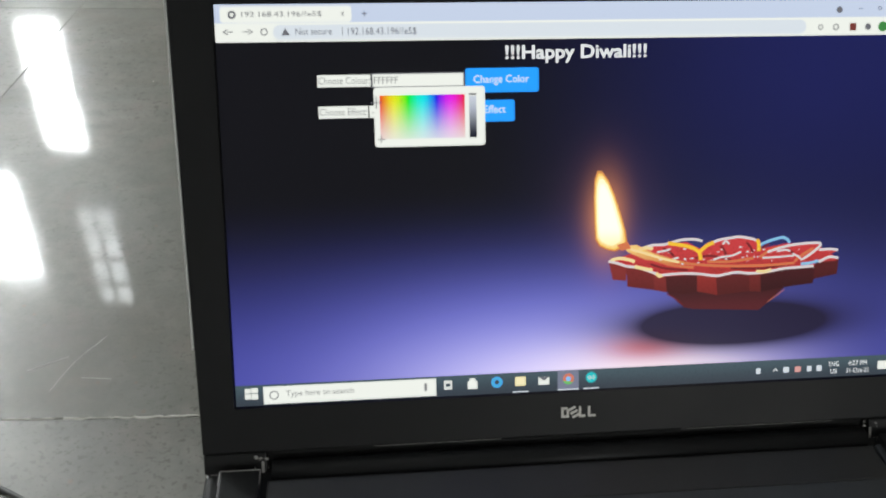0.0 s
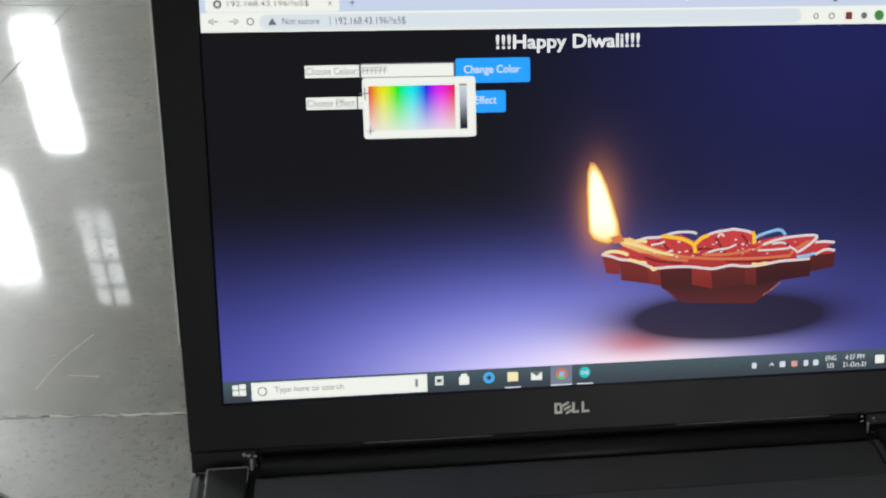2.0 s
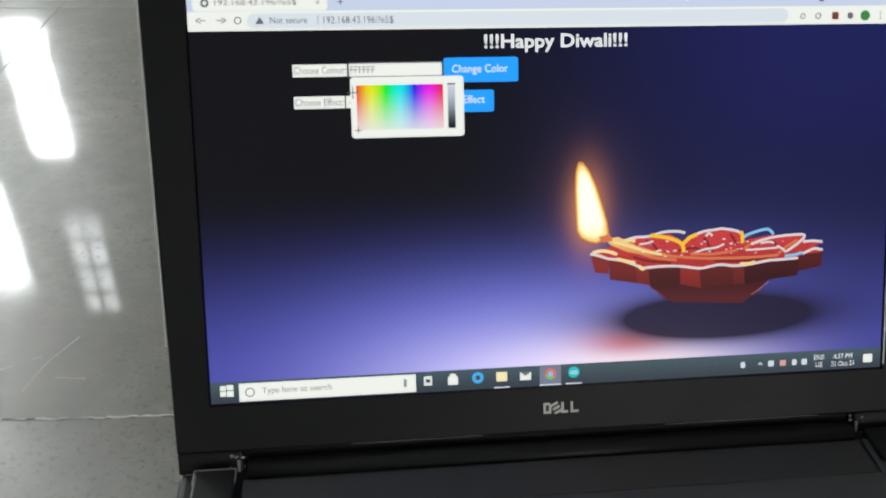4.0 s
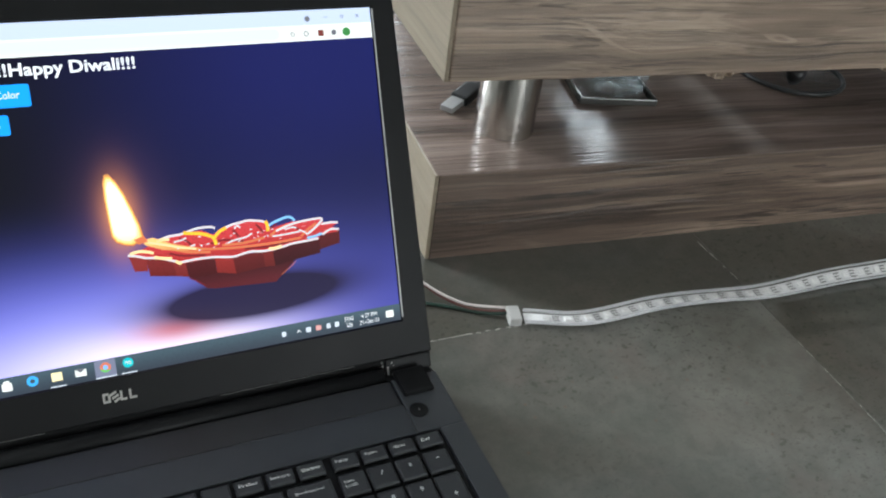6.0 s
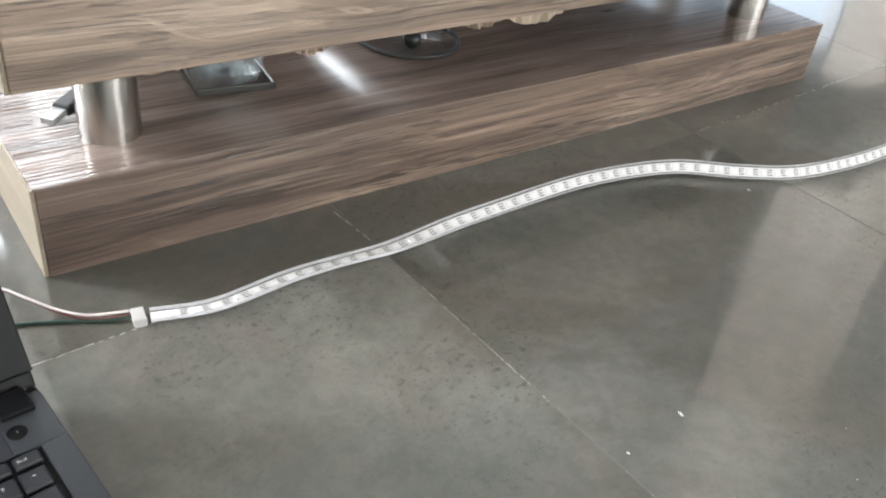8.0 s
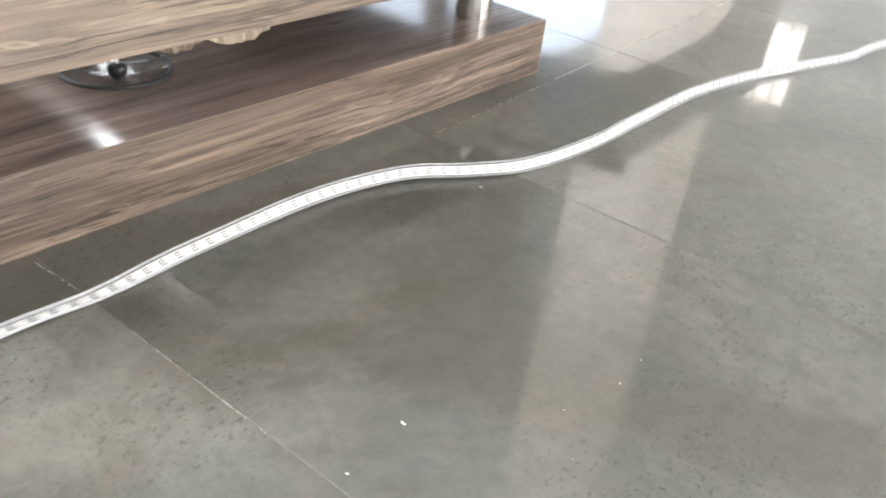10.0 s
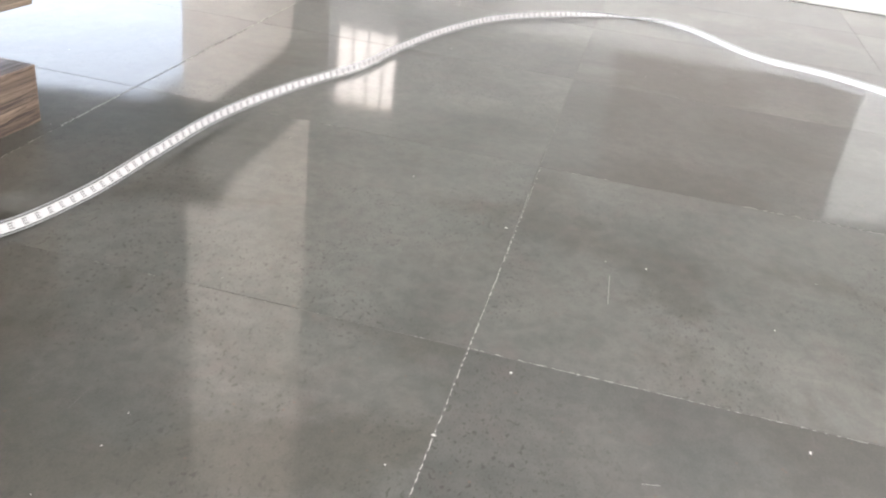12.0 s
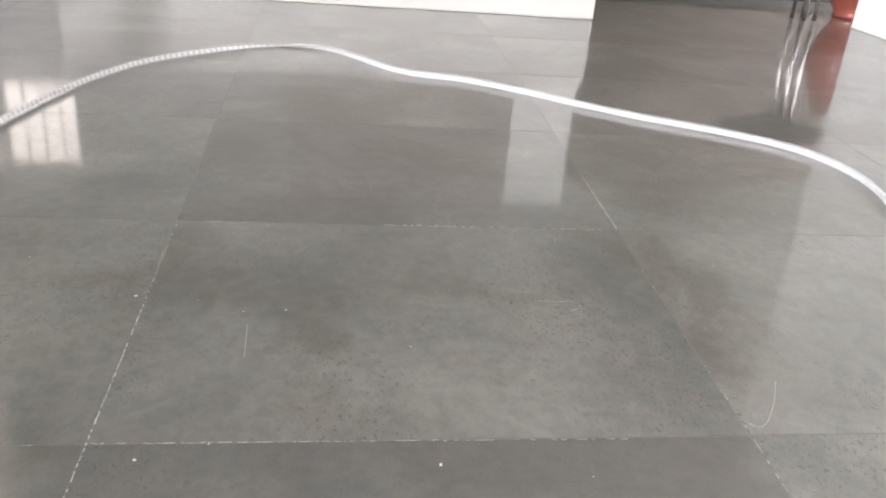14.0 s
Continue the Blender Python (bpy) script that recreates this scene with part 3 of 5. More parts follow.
def usb_plug():
    d = empty("usb_plug", pose(0.300, 0.247, TOP_Z + 0.0075, 0, -6, 38), "black usb plug with a bright metal tip and thin cable", "plug")
    part("metal_tip", box((-0.030, -0.006, -0.0025), (-0.011, 0.006, 0.0025), 0.0005), TIN, d, "bright metal tip")
    part("grip", box((-0.0108, -0.008, -0.0045), (0.018, 0.008, 0.0045), 0.0018), RUBBER, d, "black moulded grip")
    part("cable", wire([(0.018, 0, 0), (0.04, 0.004, -0.002), (0.075, 0.03, -0.0045), (0.11, 0.08, -0.0045)], 0.002), RUBBER, d, "", True)


glass_dish(), glass_lid(), usb_plug()

cab = empty("black_cable", pose(0, 0, 0), "thin black cable looping over the end of the table base", "cable")
part("strand", wire([(0.195, 0.290, 0.003), (0.199, 0.300, 0.06), (0.210, 0.304, 0.115), (0.222, 0.302, 0.134), (0.236, 0.300, 0.143), (0.248, 0.300, 0.148), (0.2495, 0.301, 0.145), (0.244, 0.302, 0.134), (0.235, 0.302, 0.116), (0.222, 0.302, 0.103), (0.208, 0.304, 0.085), (0.200, 0.302, 0.04), (0.196, 0.295, 0.003)], 0.0011), RUBBER, cab, "", True)
part("strand", wire([(0.230, 0.3015, 0.1375), (0.236, 0.302, 0.136), (0.244, 0.302, 0.1365)], 0.0008), RUBBER, cab, "", True)


# ---------------------------------------------------------------- laptop
LEAN, SCREEN_Z, SW, SH = 28.5, 0.051, 0.3442, 0.1936
MM = 0.001


def display_material():
    """The picture behind the page: a dark room, a blue floor, the glow of a small flame."""
    n = Nodes("display_picture")
    xyz = n.tree.nodes.new("ShaderNodeSeparateXYZ")
    n.put(xyz.inputs[0], n.coords((1000, 1000, 1000)))
    u, v = xyz.outputs[0], xyz.outputs[1]

    def hill(cu, cv, ru, rv):
        a = n.math("POWER", n.math("DIVIDE", n.math("SUBTRACT", u, cu), ru), 2.0)
        b = n.math("POWER", n.math("DIVIDE", n.math("SUBTRACT", v, cv), rv), 2.0)
        return n.math("POWER", 2.718, n.math("MULTIPLY", n.math("ADD", a, b), -1.0))

    col = n.mix(0.0, (0.0035, 0.0035, 0.0055), (0, 0, 0))
    col = n.mix(n.math("MULTIPLY", n.math("MULTIPLY", n.span(u, -60, 130), n.span(v, 10, 170)), 0.68), col, (0.011, 0.014, 0.115))
    floor_band = n.span(v, 112, 8)
    away = n.math("ADD", 0.55, n.math("MULTIPLY", n.span(u, -185, -20), 0.45))
    col = n.mix(n.math("MULTIPLY", n.math("POWER", floor_band, 1.7), n.math("MULTIPLY", away, n.math("SUBTRACT", 1.0, n.math("MULTIPLY", n.span(u, 30, 165), 0.56)))), col, (0.098, 0.105, 0.58))
    col = n.mix(n.math("MULTIPLY", hill(95, 60, 110, 40), 0.06), col, (0.10, 0.10, 0.42))
    col = n.mix(n.math("MULTIPLY", hill(-15, 32, 90, 27), 0.45), col, (0.19, 0.20, 0.68))
    col = n.mix(n.math("MULTIPLY", hill(-5, 2, 85, 27), 0.80), col, (0.72, 0.66, 0.98))
    col = n.mix(n.math("MULTIPLY", hill(40, 7, 55, 15), 0.85), col, (0.95, 0.78, 0.80))
    col = n.mix(n.math("MULTIPLY", hill(36, 21, 22, 7), 0.85), col, (0.62, 0.17, 0.20))
    col = n.mix(n.math("MULTIPLY", n.math("MINIMUM", n.math("MULTIPLY", hill(83, 31.5, 50, 11.0), 2.6), 1.0), 0.97), col, (0.012, 0.008, 0.028))
    col = n.mix(n.math("MULTIPLY", hill(15, 88, 9.0, 19), 0.85), col, (0.66, 0.22, 0.07))
    col = n.mix(n.math("MULTIPLY", hill(16, 87, 22, 32), 0.09), col, (0.45, 0.22, 0.40))
    n.set(Base__Color=(0.006, 0.006, 0.007), Roughness=0.30, Specular__IOR__Level=0.03, Emission__Color=col, Emission__Strength=SCREEN)
    return n.mat


def gradient_glow(name, low, high, v0, v1, grainy=0.25):
    """A lit patch whose colour runs from low to high up the display."""
    n = Nodes(name)
    xyz = n.tree.nodes.new("ShaderNodeSeparateXYZ")
    n.put(xyz.inputs[0], n.coords((1000, 1000, 1000)))
    col = n.mix(n.span(xyz.outputs[1], v0, v1), low, high)
    grain = n.noise(n.coords(), 900.0, 2)
    col = n.mix(n.math("MULTIPLY", n.span(grain, 0.5, 0.7), grainy), col, tuple(c * 0.5 for c in low))
    n.set(Base__Color=(0.006, 0.006, 0.007), Roughness=0.30, Specular__IOR__Level=0.03, Emission__Color=col, Emission__Strength=SCREEN)
    return n.mat


def build_display(lid):
    part("display", box((-SW / 2, 0, -0.0005), (SW / 2, SH, 0)), display_material(), lid, "lit display with a picture of an oil lamp at night")
    white = glow("lit_white", (0.75, 0.76, 0.72))
    pale = glow("lit_pale_blue", (0.49, 0.55, 0.70))
    pill = glow("lit_address_field", (0.60, 0.64, 0.70))
    blue = glow("lit_button_blue", (0.018, 0.30, 0.88))
    grey = glow("lit_grey_text", (0.13, 0.13, 0.15))
    faint = glow("lit_faint_text", (0.20, 0.20, 0.21))
    snow = glow("lit_title_white", (0.80, 0.81, 0.83))
    bar = gradient_glow("lit_taskbar", (0.035, 0.045, 0.060), (0.055, 0.085, 0.105), 0, 11)
    a, b, c, d = 0.00012, 0.00024, 0.00036, 0.00048

    def rect(name, u0, v0, u1, v1, mat, z, r=0.0, label=""):
        bm = rounded(u0 * MM, v0 * MM, u1 * MM, v1 * MM, r * MM, z) if r else flat([(u0 * MM, v0 * MM), (u1 * MM, v0 * MM), (u1 * MM, v1 * MM), (u0 * MM, v1 * MM)], z)
        return part(name, bm, mat, lid, label)

    def text(s, u0, v0, u1, v1, mat, z=d, heavy=0.0, name="lettering"):
        return part(name, words(s, u0 * MM, v0 * MM, u1 * MM, v1 * MM, z, heavy), mat, lid)

    def disc(name, u, v, r, mat, z, r2=0.0):
        if r2:
            bm = bmesh.new()
            k = 24
            o = [bm.verts.new(((u + r * math.cos(2 * math.pi * i / k)) * MM, (v + r * math.sin(2 * math.pi * i / k)) * MM, z)) for i in range(k)]
            i_ = [bm.verts.new(((u + r2 * math.cos(2 * math.pi * i / k)) * MM, (v + r2 * math.sin(2 * math.pi * i / k)) * MM, z)) for i in range(k)]
            for j in range(k):
                bm.faces.new((o[j], o[(j + 1) % k], i_[(j + 1) % k], i_[j]))
        else:
            bm = flat([((u + r * math.cos(2 * math.pi * i / 20)) * MM, (v + r * math.sin(2 * math.pi * i / 20)) * MM) for i in range(20)], z)
        return part(name, bm, mat, lid)

    # browser bars
    rect("tab_bar", -172.1, 185.0, 172.1, 193.6, pale, a, 0, "pale blue browser tab bar")
    rect("tab", -169.5, 185.2, -108.5, 192.6, white, b, 1.5)
    disc("tab_icon", -164.0, 188.8, 1.9, grey, c, 0.9)
    text("192.168.43.196/?e5$", -159.5, 187.4, -122.5, 190.2, grey)
    text("x", -113.6, 187.9, -111.9, 189.7, grey)
    text("+", -103.8, 187.6, -101.2, 190.2, grey)
    disc("guest_icon", 133.0, 188.6, 1.6, grey, c)
    for u0, s in ((143.0, "-"), (153.0, "o"), (162.5, "x")):
        text(s, u0, 188.2 if s != "-" else 188.9, u0 + 2.2, 190.0 if s != "-" else 189.2, grey)
    rect("address_bar", -172.1, 176.2, 172.1, 185.0, white, a + 0.00002, 0, "white browser address bar")
    rect("address_field", -145.5, 177.2, 116.0, 184.0, pill, b, 3.3)
    text("<", -168.4, 179.6, -166.2, 182.4, grey), text("-", -166.6, 180.8, -163.9, 181.2, grey)
    text(">", -156.9, 179.6, -154.7, 182.4, grey), text("-", -159.2, 180.8, -156.5, 181.2, grey)
    disc("reload_icon", -149.5, 180.9, 1.7, grey, d, 1.2)
    part("warning_icon", flat([(-141.6 * MM, 179.2 * MM), (-137.6 * MM, 179.2 * MM), (-139.6 * MM, 182.6 * MM)], d), grey, lid)
    text("Not secure", -135.0, 179.4, -118.0, 182.4, grey), rect("divider", -113.2, 178.8, -112.9, 182.8, faint, d)
    text("192.168.43.196/?e5$", -110.5, 178.6, -78.0, 182.4, grey)
    disc("zoom_icon", 123.4, 180.2, 1.4, faint, d, 0.9), disc("star_icon", 131.4, 180.2, 1.6, faint, d, 1.0)
    rect("extension_icon", 138.6, 178.4, 142.0, 182.0, glow("lit_maroon", (0.16, 0.035, 0.03)), d, 0.4)
    disc("puzzle_icon", 148.2, 180.2, 1.6, grey, d), disc("profile_icon", 156.0, 180.2, 2.5, glow("lit_green", (0.045, 0.20, 0.05)), d)
    for k in range(3):
        disc("menu_dot", 164.0, 178.8 + 1.4 * k, 0.35, grey, d)

    # the page
    text("!!!Happy Diwali!!!", -35.4, 164.8, 34.6, 173.4, snow, d, 0.018, "title")
    rect("field_label", -125.8, 154.9, -100.6, 160.6, white, b), text("Choose Colour:", -125.2, 156.2, -101.0, 159.6, faint)
    rect("text_field", -100.2, 154.2, -55.4, 161.2, grey, b, 0.6), rect("text_field_inside", -99.6, 154.8, -56.0, 160.6, white, b + 0.00004, 0.5), text("FFFFFF", -99.0, 156.2, -87.5, 159.4, faint)
    rect("button", -55.0, 151.2, -19.1, 162.8, blue, b, 1.2), text("Change Color", -51.0, 154.6, -24.0, 159.4, snow)
    rect("field_label", -125.8, 140.2, -102.2, 145.9, white, b), text("Choose Effect:", -125.2, 141.5, -102.8, 144.9, faint)
    rect("drop_down", -101.6, 140.2, -67.9, 145.9, white, b), text("-Select", -100.4, 141.6, -88.0, 144.6, faint)
    text("v", -71.2, 142.4, -69.2, 143.9, grey)
    rect("button", -66.4, 137.2, -31.1, 147.6, blue, b, 1.2), text("Change Effect", -62.0, 140.2, -35.6, 145.0, snow)

    # colour chooser hanging open below the first field
    n = Nodes("lit_colour_field")
    xyz = n.tree.nodes.new("ShaderNodeSeparateXYZ")
    n.put(xyz.inputs[0], n.coords((1000, 1000, 1000)))
    hsv = n.tree.nodes.new("ShaderNodeCombineColor")
    hsv.mode = "HSV"
    n.put(hsv.inputs[0], n.math("DIVIDE", n.math("ADD", xyz.outputs[0], 96.6), 41.0, clamp=True))
    n.put(hsv.inputs[1], n.math("ADD", 0.10, n.math("MULTIPLY", n.math("POWER", n.span(xyz.outputs[1], 126.0, 150.0), 0.8), 0.89)))
    n.put(hsv.inputs[2], 0.70)
    n.set(Base__Color=(0.01, 0.01, 0.01), Roughness=0.3, Specular__IOR__Level=0.03, Emission__Color=hsv.outputs[0], Emission__Strength=SCREEN)
    rect("chooser_panel", -99.4, 126.0, -45.7, 154.4, white, 0.00062, 1.6, "white colour chooser open on the page")
    rect("chooser_field", -96.6, 129.8, -55.6, 150.6, n.mat, 0.00072, 0, "rainbow colour field")
    rect("chooser_slider", -53.4, 129.8, -49.9, 150.6, gradient_glow("lit_slider", (0.010, 0.012, 0.022), (0.50, 0.53, 0.62), 130, 151, 0.0), 0.00072)
    rect("chooser_knob", -54.2, 149.6, -49.2, 151.4, white, 0.00080), rect("chooser_knob", -53.6, 150.0, -49.8, 151.0, faint, 0.00088)
    rect("chooser_cross", -98.0, 129.5, -94.6, 129.9, grey, 0.00080), rect("chooser_cross", -96.5, 128.0, -96.1, 131.6, grey, 0.00080)
    rect("pointer_cross", -100.8, 147.0, -95.6, 147.5, grey, 0.00086), rect("pointer_cross", -98.5, 144.4, -98.0, 150.2, grey, 0.00086)

    # oil lamp in the picture
    def shape(name, pts, mat, z, label=""):
        return part(name, flat([(x * MM, y * MM) for x, y in pts], z), mat, lid, label)

    def stroke(name, pts, mat, z, w):
        line = smooth_line([(x * MM, y * MM, z) for x, y in pts], 0.0008)
        h = w * MM / 2
        part(name, sweep(line, [(-h, 0), (h, 0), (h, 0.00001), (-h, 0.00001)]), mat, lid)

    lace = glow("lit_lamp_white", (0.62, 0.56, 0.58))
    cyan = glow("lit_lamp_cyan", (0.20, 0.42, 0.66))
    yellow = glow("lit_lamp_yellow", (0.80, 0.44, 0.03))
    amber = glow("lit_lamp_amber", (0.56, 0.15, 0.06))
    maroon = glow("lit_lamp_maroon", (0.14, 0.010, 0.014))
    cream = glow("lit_lamp_cream", (0.80, 0.62, 0.30))
    red = gradient_glow("lit_lamp_red", (0.34, 0.026, 0.024), (0.50, 0.040, 0.045), 52, 76, 0.35)
    foot = gradient_glow("lit_lamp_foot", (0.085, 0.012, 0.016), (0.045, 0.008, 0.010), 38, 50)
    shape("lamp_foot", ((45.5, 50), (55.9, 40.8), (60.6, 39.8), (95.8, 37.8), (100.8, 41.8), (109.7, 49.5)), foot, a)
    stroke("lamp_edge", ((46.7, 48.3), (51.3, 45.5), (55.6, 42.1)), maroon, a + 0.00003, 0.5)
    stroke("lamp_edge", ((100.1, 41.8), (105, 44.9), (109.7, 48.6)), amber, a + 0.00003, 0.3)
    for pts, tone in (
        (((16, 66.8), (25.4, 64.3), (25.3, 55.8), (18.4, 56.7)), (0.2, 0.024, 0.022)),
        (((25, 63.4), (39.3, 59.6), (40.3, 50.4), (26.1, 52.8)), (0.155, 0.018, 0.017)),
        (((39.3, 59.6), (45.8, 57.9), (46.7, 49), (40.3, 50.4)), (0.21, 0.024, 0.022)),
        (((45.8, 57.9), (62.4, 58.4), (62.7, 48.6), (56.1, 47.9), (46.7, 49)), (0.075, 0.011, 0.012)),
        (((62.4, 58.4), (72.4, 57.1), (73.5, 46.5), (62.7, 48.9)), (0.27, 0.026, 0.022)),
        (((72.4, 57.1), (90.3, 57.2), (90.5, 47.9), (73.5, 46.5)), (0.115, 0.015, 0.015)),
        (((90.3, 57.2), (96.1, 57.1), (96.6, 47.4), (90.5, 47.9)), (0.16, 0.02, 0.018)),
        (((96.1, 57.1), (109.1, 59.2), (125.5, 59.9), (124.8, 50.8), (112.3, 49.6), (96.6, 47.4)), (0.052, 0.009, 0.011)),
        (((124.9, 62.4), (138.2, 63), (137.5, 55.2), (124.8, 53)), (0.075, 0.011, 0.012)),
    ):
        dark = tuple(0.62 * k for k in tone)
        shape("lamp_side", pts, gradient_glow("lit_lamp_side", dark, tone, 46, 62, 0.2), b)
    shape("lamp_bowl", ((16, 66.2), (21.8, 67.8), (30.5, 70.8), (34.2, 72.9), (45.9, 74.2), (56.8, 74.6), (63.3, 71.1), (74.1, 75.2), (86.8, 75.9), (94.1, 73.3), (96.3, 70), (109.3, 72.2), (127.3, 71.6), (128.9, 68.4), (138.2, 67.7), (133.8, 65.8), (138.1, 63.6), (136.2, 62.2), (125.6, 61.7), (124.9, 59.3), (109.1, 58.6), (96.1, 56.5), (83.3, 58.1), (72.4, 56.4), (62.3, 57.8), (45.7, 57.3), (39.3, 59), (33.2, 61.9), (25.3, 63.1)), red, c, "bright red bowl of the pictured lamp")
    for pts in (((61.3, 66.1), (69.2, 67.1), (80.2, 64.7)), ((74.7, 72.2), (76.5, 69.6), (77.7, 66.7)), ((96.3, 69.7), (98.3, 71.1), (100.9, 72.2)), ((37.9, 63.9), (45.6, 61.5), (58, 60)), ((80.1, 60.2), (96.2, 59.6), (112.4, 61.5)), ((88.4, 73.4), (90.5, 70.7), (91.8, 67.9)), ((44.3, 71.9), (48.3, 69.5), (50.7, 66.6)), ((109.3, 69.7), (112.5, 67.6), (113.8, 64.8)),):
        stroke("lamp_stroke", pts, maroon, c + 0.00004, 1.0)
    for pts in (((47.2, 64.7), (73.8, 61.8), (99.4, 61.2), (115, 61.9)), ((95.6, 65.5), (100.2, 68.5), (106.7, 70.8)), ((39.5, 66.2), (48.7, 63.1), (61.2, 61.3)), ((67.6, 64.2), (80.2, 63.8), (93, 65.3)), ((114.1, 62.6), (118.4, 66), (124.3, 69.3)),):
        stroke("lamp_stroke", pts, amber, c + 0.00006, 1.3)
    for pts in (((70.7, 65.1), (75.5, 66.3), (80.9, 66.9), (86, 68.9)), ((96.9, 65.1), (104.3, 65.2), (114.1, 65.7)), ((113.1, 66.7), (116.4, 64.9), (118.3, 62.9)), ((41.2, 70), (45.8, 70.6), (48.4, 71.6)), ((75.6, 72.7), (77.2, 74.4), (79.1, 72.8)), ((47.2, 65.1), (50.4, 66.3), (52.6, 66.8)), ((104.7, 68.2), (109.2, 68.8), (111.8, 68)),):
        stroke("lamp_stroke", pts, lace, c + 0.00008, 1.0)
    for pts in (((16, 66.2), (21.1, 64.9), (25.3, 63.4), (29.3, 62.8), (33.2, 61.9), (39.3, 59.6), (42.4, 58.1), (45.8, 58.2), (53.3, 58.5), (62.4, 58.1), (72.4, 56.7), (77.5, 57.3), (83.3, 58.1), (89.7, 57.3), (96.1, 57.4), (102.6, 58.2), (109.1, 59.2), (117.3, 59.5), (124.9, 59.9)), ((32, 71.3), (38.2, 73.5), (45.9, 73.9), (53.8, 75.8), (61.5, 75.8), (65.3, 74.6)), ((68.4, 73.2), (74.1, 75.2), (80.4, 76), (84.3, 76.4), (91.6, 75), (95.1, 73.2)), ((99.5, 68), (109.3, 70.7), (119.1, 71.8), (127.9, 71.5), (124.3, 67.4), (118.3, 63.5)), ((127.2, 68.2), (132.9, 68.4), (138.2, 67.7)), ((127.2, 61.9), (132.9, 64.3), (138.1, 63.6)),):
        stroke("lamp_stroke", pts, lace, c + 0.00010, 1.3)
    for pts in (((94.1, 70.8), (98, 73), (106.1, 75.2), (109.3, 74.7), (111.3, 72.4)), ((117.6, 61.1), (122.9, 61.6), (127.6, 62.8)),):
        stroke("lamp_stroke", pts, cyan, c + 0.00011, 1.5)
    for pts in (((17.2, 66.7), (21.8, 67.5), (26.7, 66.6), (30.3, 65.1)), ((29.6, 63.1), (34.8, 61.7), (39.4, 60.8)), ((40.8, 59.2), (42.7, 57.5), (44.2, 58.3)), ((93.9, 58.2), (97.8, 57.9), (102, 58.8)), ((32, 71.6), (35.4, 72.5), (39.1, 71.7)),):
        stroke("lamp_stroke", pts, cream, c + 0.00011, 1.6)
    for pts in (((46.9, 74.4), (56.8, 72.5), (62.3, 70), (63.8, 67.5), (64.1, 65)), ((63.6, 69.3), (67.1, 72.4), (71.6, 74.2)), ((93.8, 74.8), (94.8, 72), (94.7, 68)),):
        stroke("lamp_stroke", pts, yellow, c + 0.00013, 1.9)
    rng = random.Random(7)
    dots = bmesh.new()
    for _ in range(34):
        t, q = rng.uniform(0, 2 * math.pi), rng.uniform(0.2, 0.85)
        u, v, r = 80 + 50 * q * math.cos(t), 67.5 + 6.0 * q * math.sin(t), rng.uniform(0.2, 0.6)
        dots.faces.new([dots.verts.new(((u + r * 1.7 * math.cos(k * 1.047)) * MM, (v + r * 0.7 * math.sin(k * 1.047)) * MM, c + 0.00014)) for k in range(6)])
    part("lamp_beads", dots, lace, lid, "white painted beads")
    shape("lamp_spout", ((23.9, 73.7), (30.6, 74.1), (39.6, 69.5), (50.4, 66), (58.1, 63.9), (45.7, 64.3), (34.9, 66.5), (25.9, 70.5)), gradient_glow("lit_spout", (0.55, 0.20, 0.06), (0.80, 0.50, 0.18), 62, 75), d)
    stroke("lamp_stroke", ((27.5, 71.9), (35, 69.6), (44.2, 66.5), (53.4, 64.3)), cream, d + 0.00002, 1.1)
    flame = ((10.1, 111.9), (8.7, 107.6), (8.3, 98.9), (8.7, 87.1), (9.2, 77.4), (11.2, 74), (15.3, 71.9), (19.5, 71), (23.2, 72.5), (26, 74.4), (24.8, 81.7), (22.4, 89.8), (18.9, 100.3), (15.6, 107.5), (12.4, 111.8))
    cu, cv = 15.2, 83.8
    for k, (fit, low, high) in enumerate(((1.0, (0.42, 0.14, 0.05), (0.55, 0.24, 0.07)), (0.955, (0.75, 0.34, 0.07), (0.85, 0.46, 0.12)), (0.91, (0.80, 0.50, 0.14), (0.95, 0.70, 0.30)), (0.85, (0.85, 0.62, 0.24), (1.0, 0.92, 0.60)), (0.76, (0.9, 0.80, 0.45), (1.0, 1.0, 0.80)))):
        pts = [(cu + (x - cu) * fit ** 1.6, cv + (y - cv) * fit) for x, y in flame]
        shape("flame", pts, gradient_glow("lit_flame", low, high, 73, 84, 0.0), d + 0.00004 + 0.00003 * k, "bright yellow flame of the pictured lamp" if k == 4 else "")
    shape("lamp_wick", ((20.2, 74.5), (25.8, 75.9), (27.5, 72.5), (22.6, 71.4)), amber, d + 0.00025)

    # task bar
    rect("task_bar", -172.1, 0.0, 172.1, 10.6, bar, a + 0.00003, 0, "dark task bar along the foot of the display")
    rect("start_square", -167.6, 3.6, -164.8, 6.2, white, c), rect("start_square", -164.4, 3.4, -161.2, 6.3, white, c)
    rect("start_square", -167.6, 6.6, -164.8, 8.9, white, c), rect("start_square", -164.4, 6.7, -161.2, 9.2, white, c)
    rect("search_box", -158.6, 0.6, -72.6, 9.6, white, b, 0, "white search box on the task bar")
    disc("search_ring", -153.4, 5.1, 2.3, grey, c, 1.8)
    text("Type here to search", -147.5, 3.4, -114.0, 7.2, faint), rect("microphone", -78.6, 3.4, -77.2, 7.4, faint, c, 0.6)
    rect("task_icon", -68.6, 3.6, -64.6, 8.2, white, c), rect("task_icon", -67.8, 5.0, -65.4, 6.8, bar, d)
    rect("store_icon", -56.6, 3.2, -51.6, 7.4, white, c, 0.4), rect("store_icon", -55.6, 7.4, -52.6, 8.8, white, c)
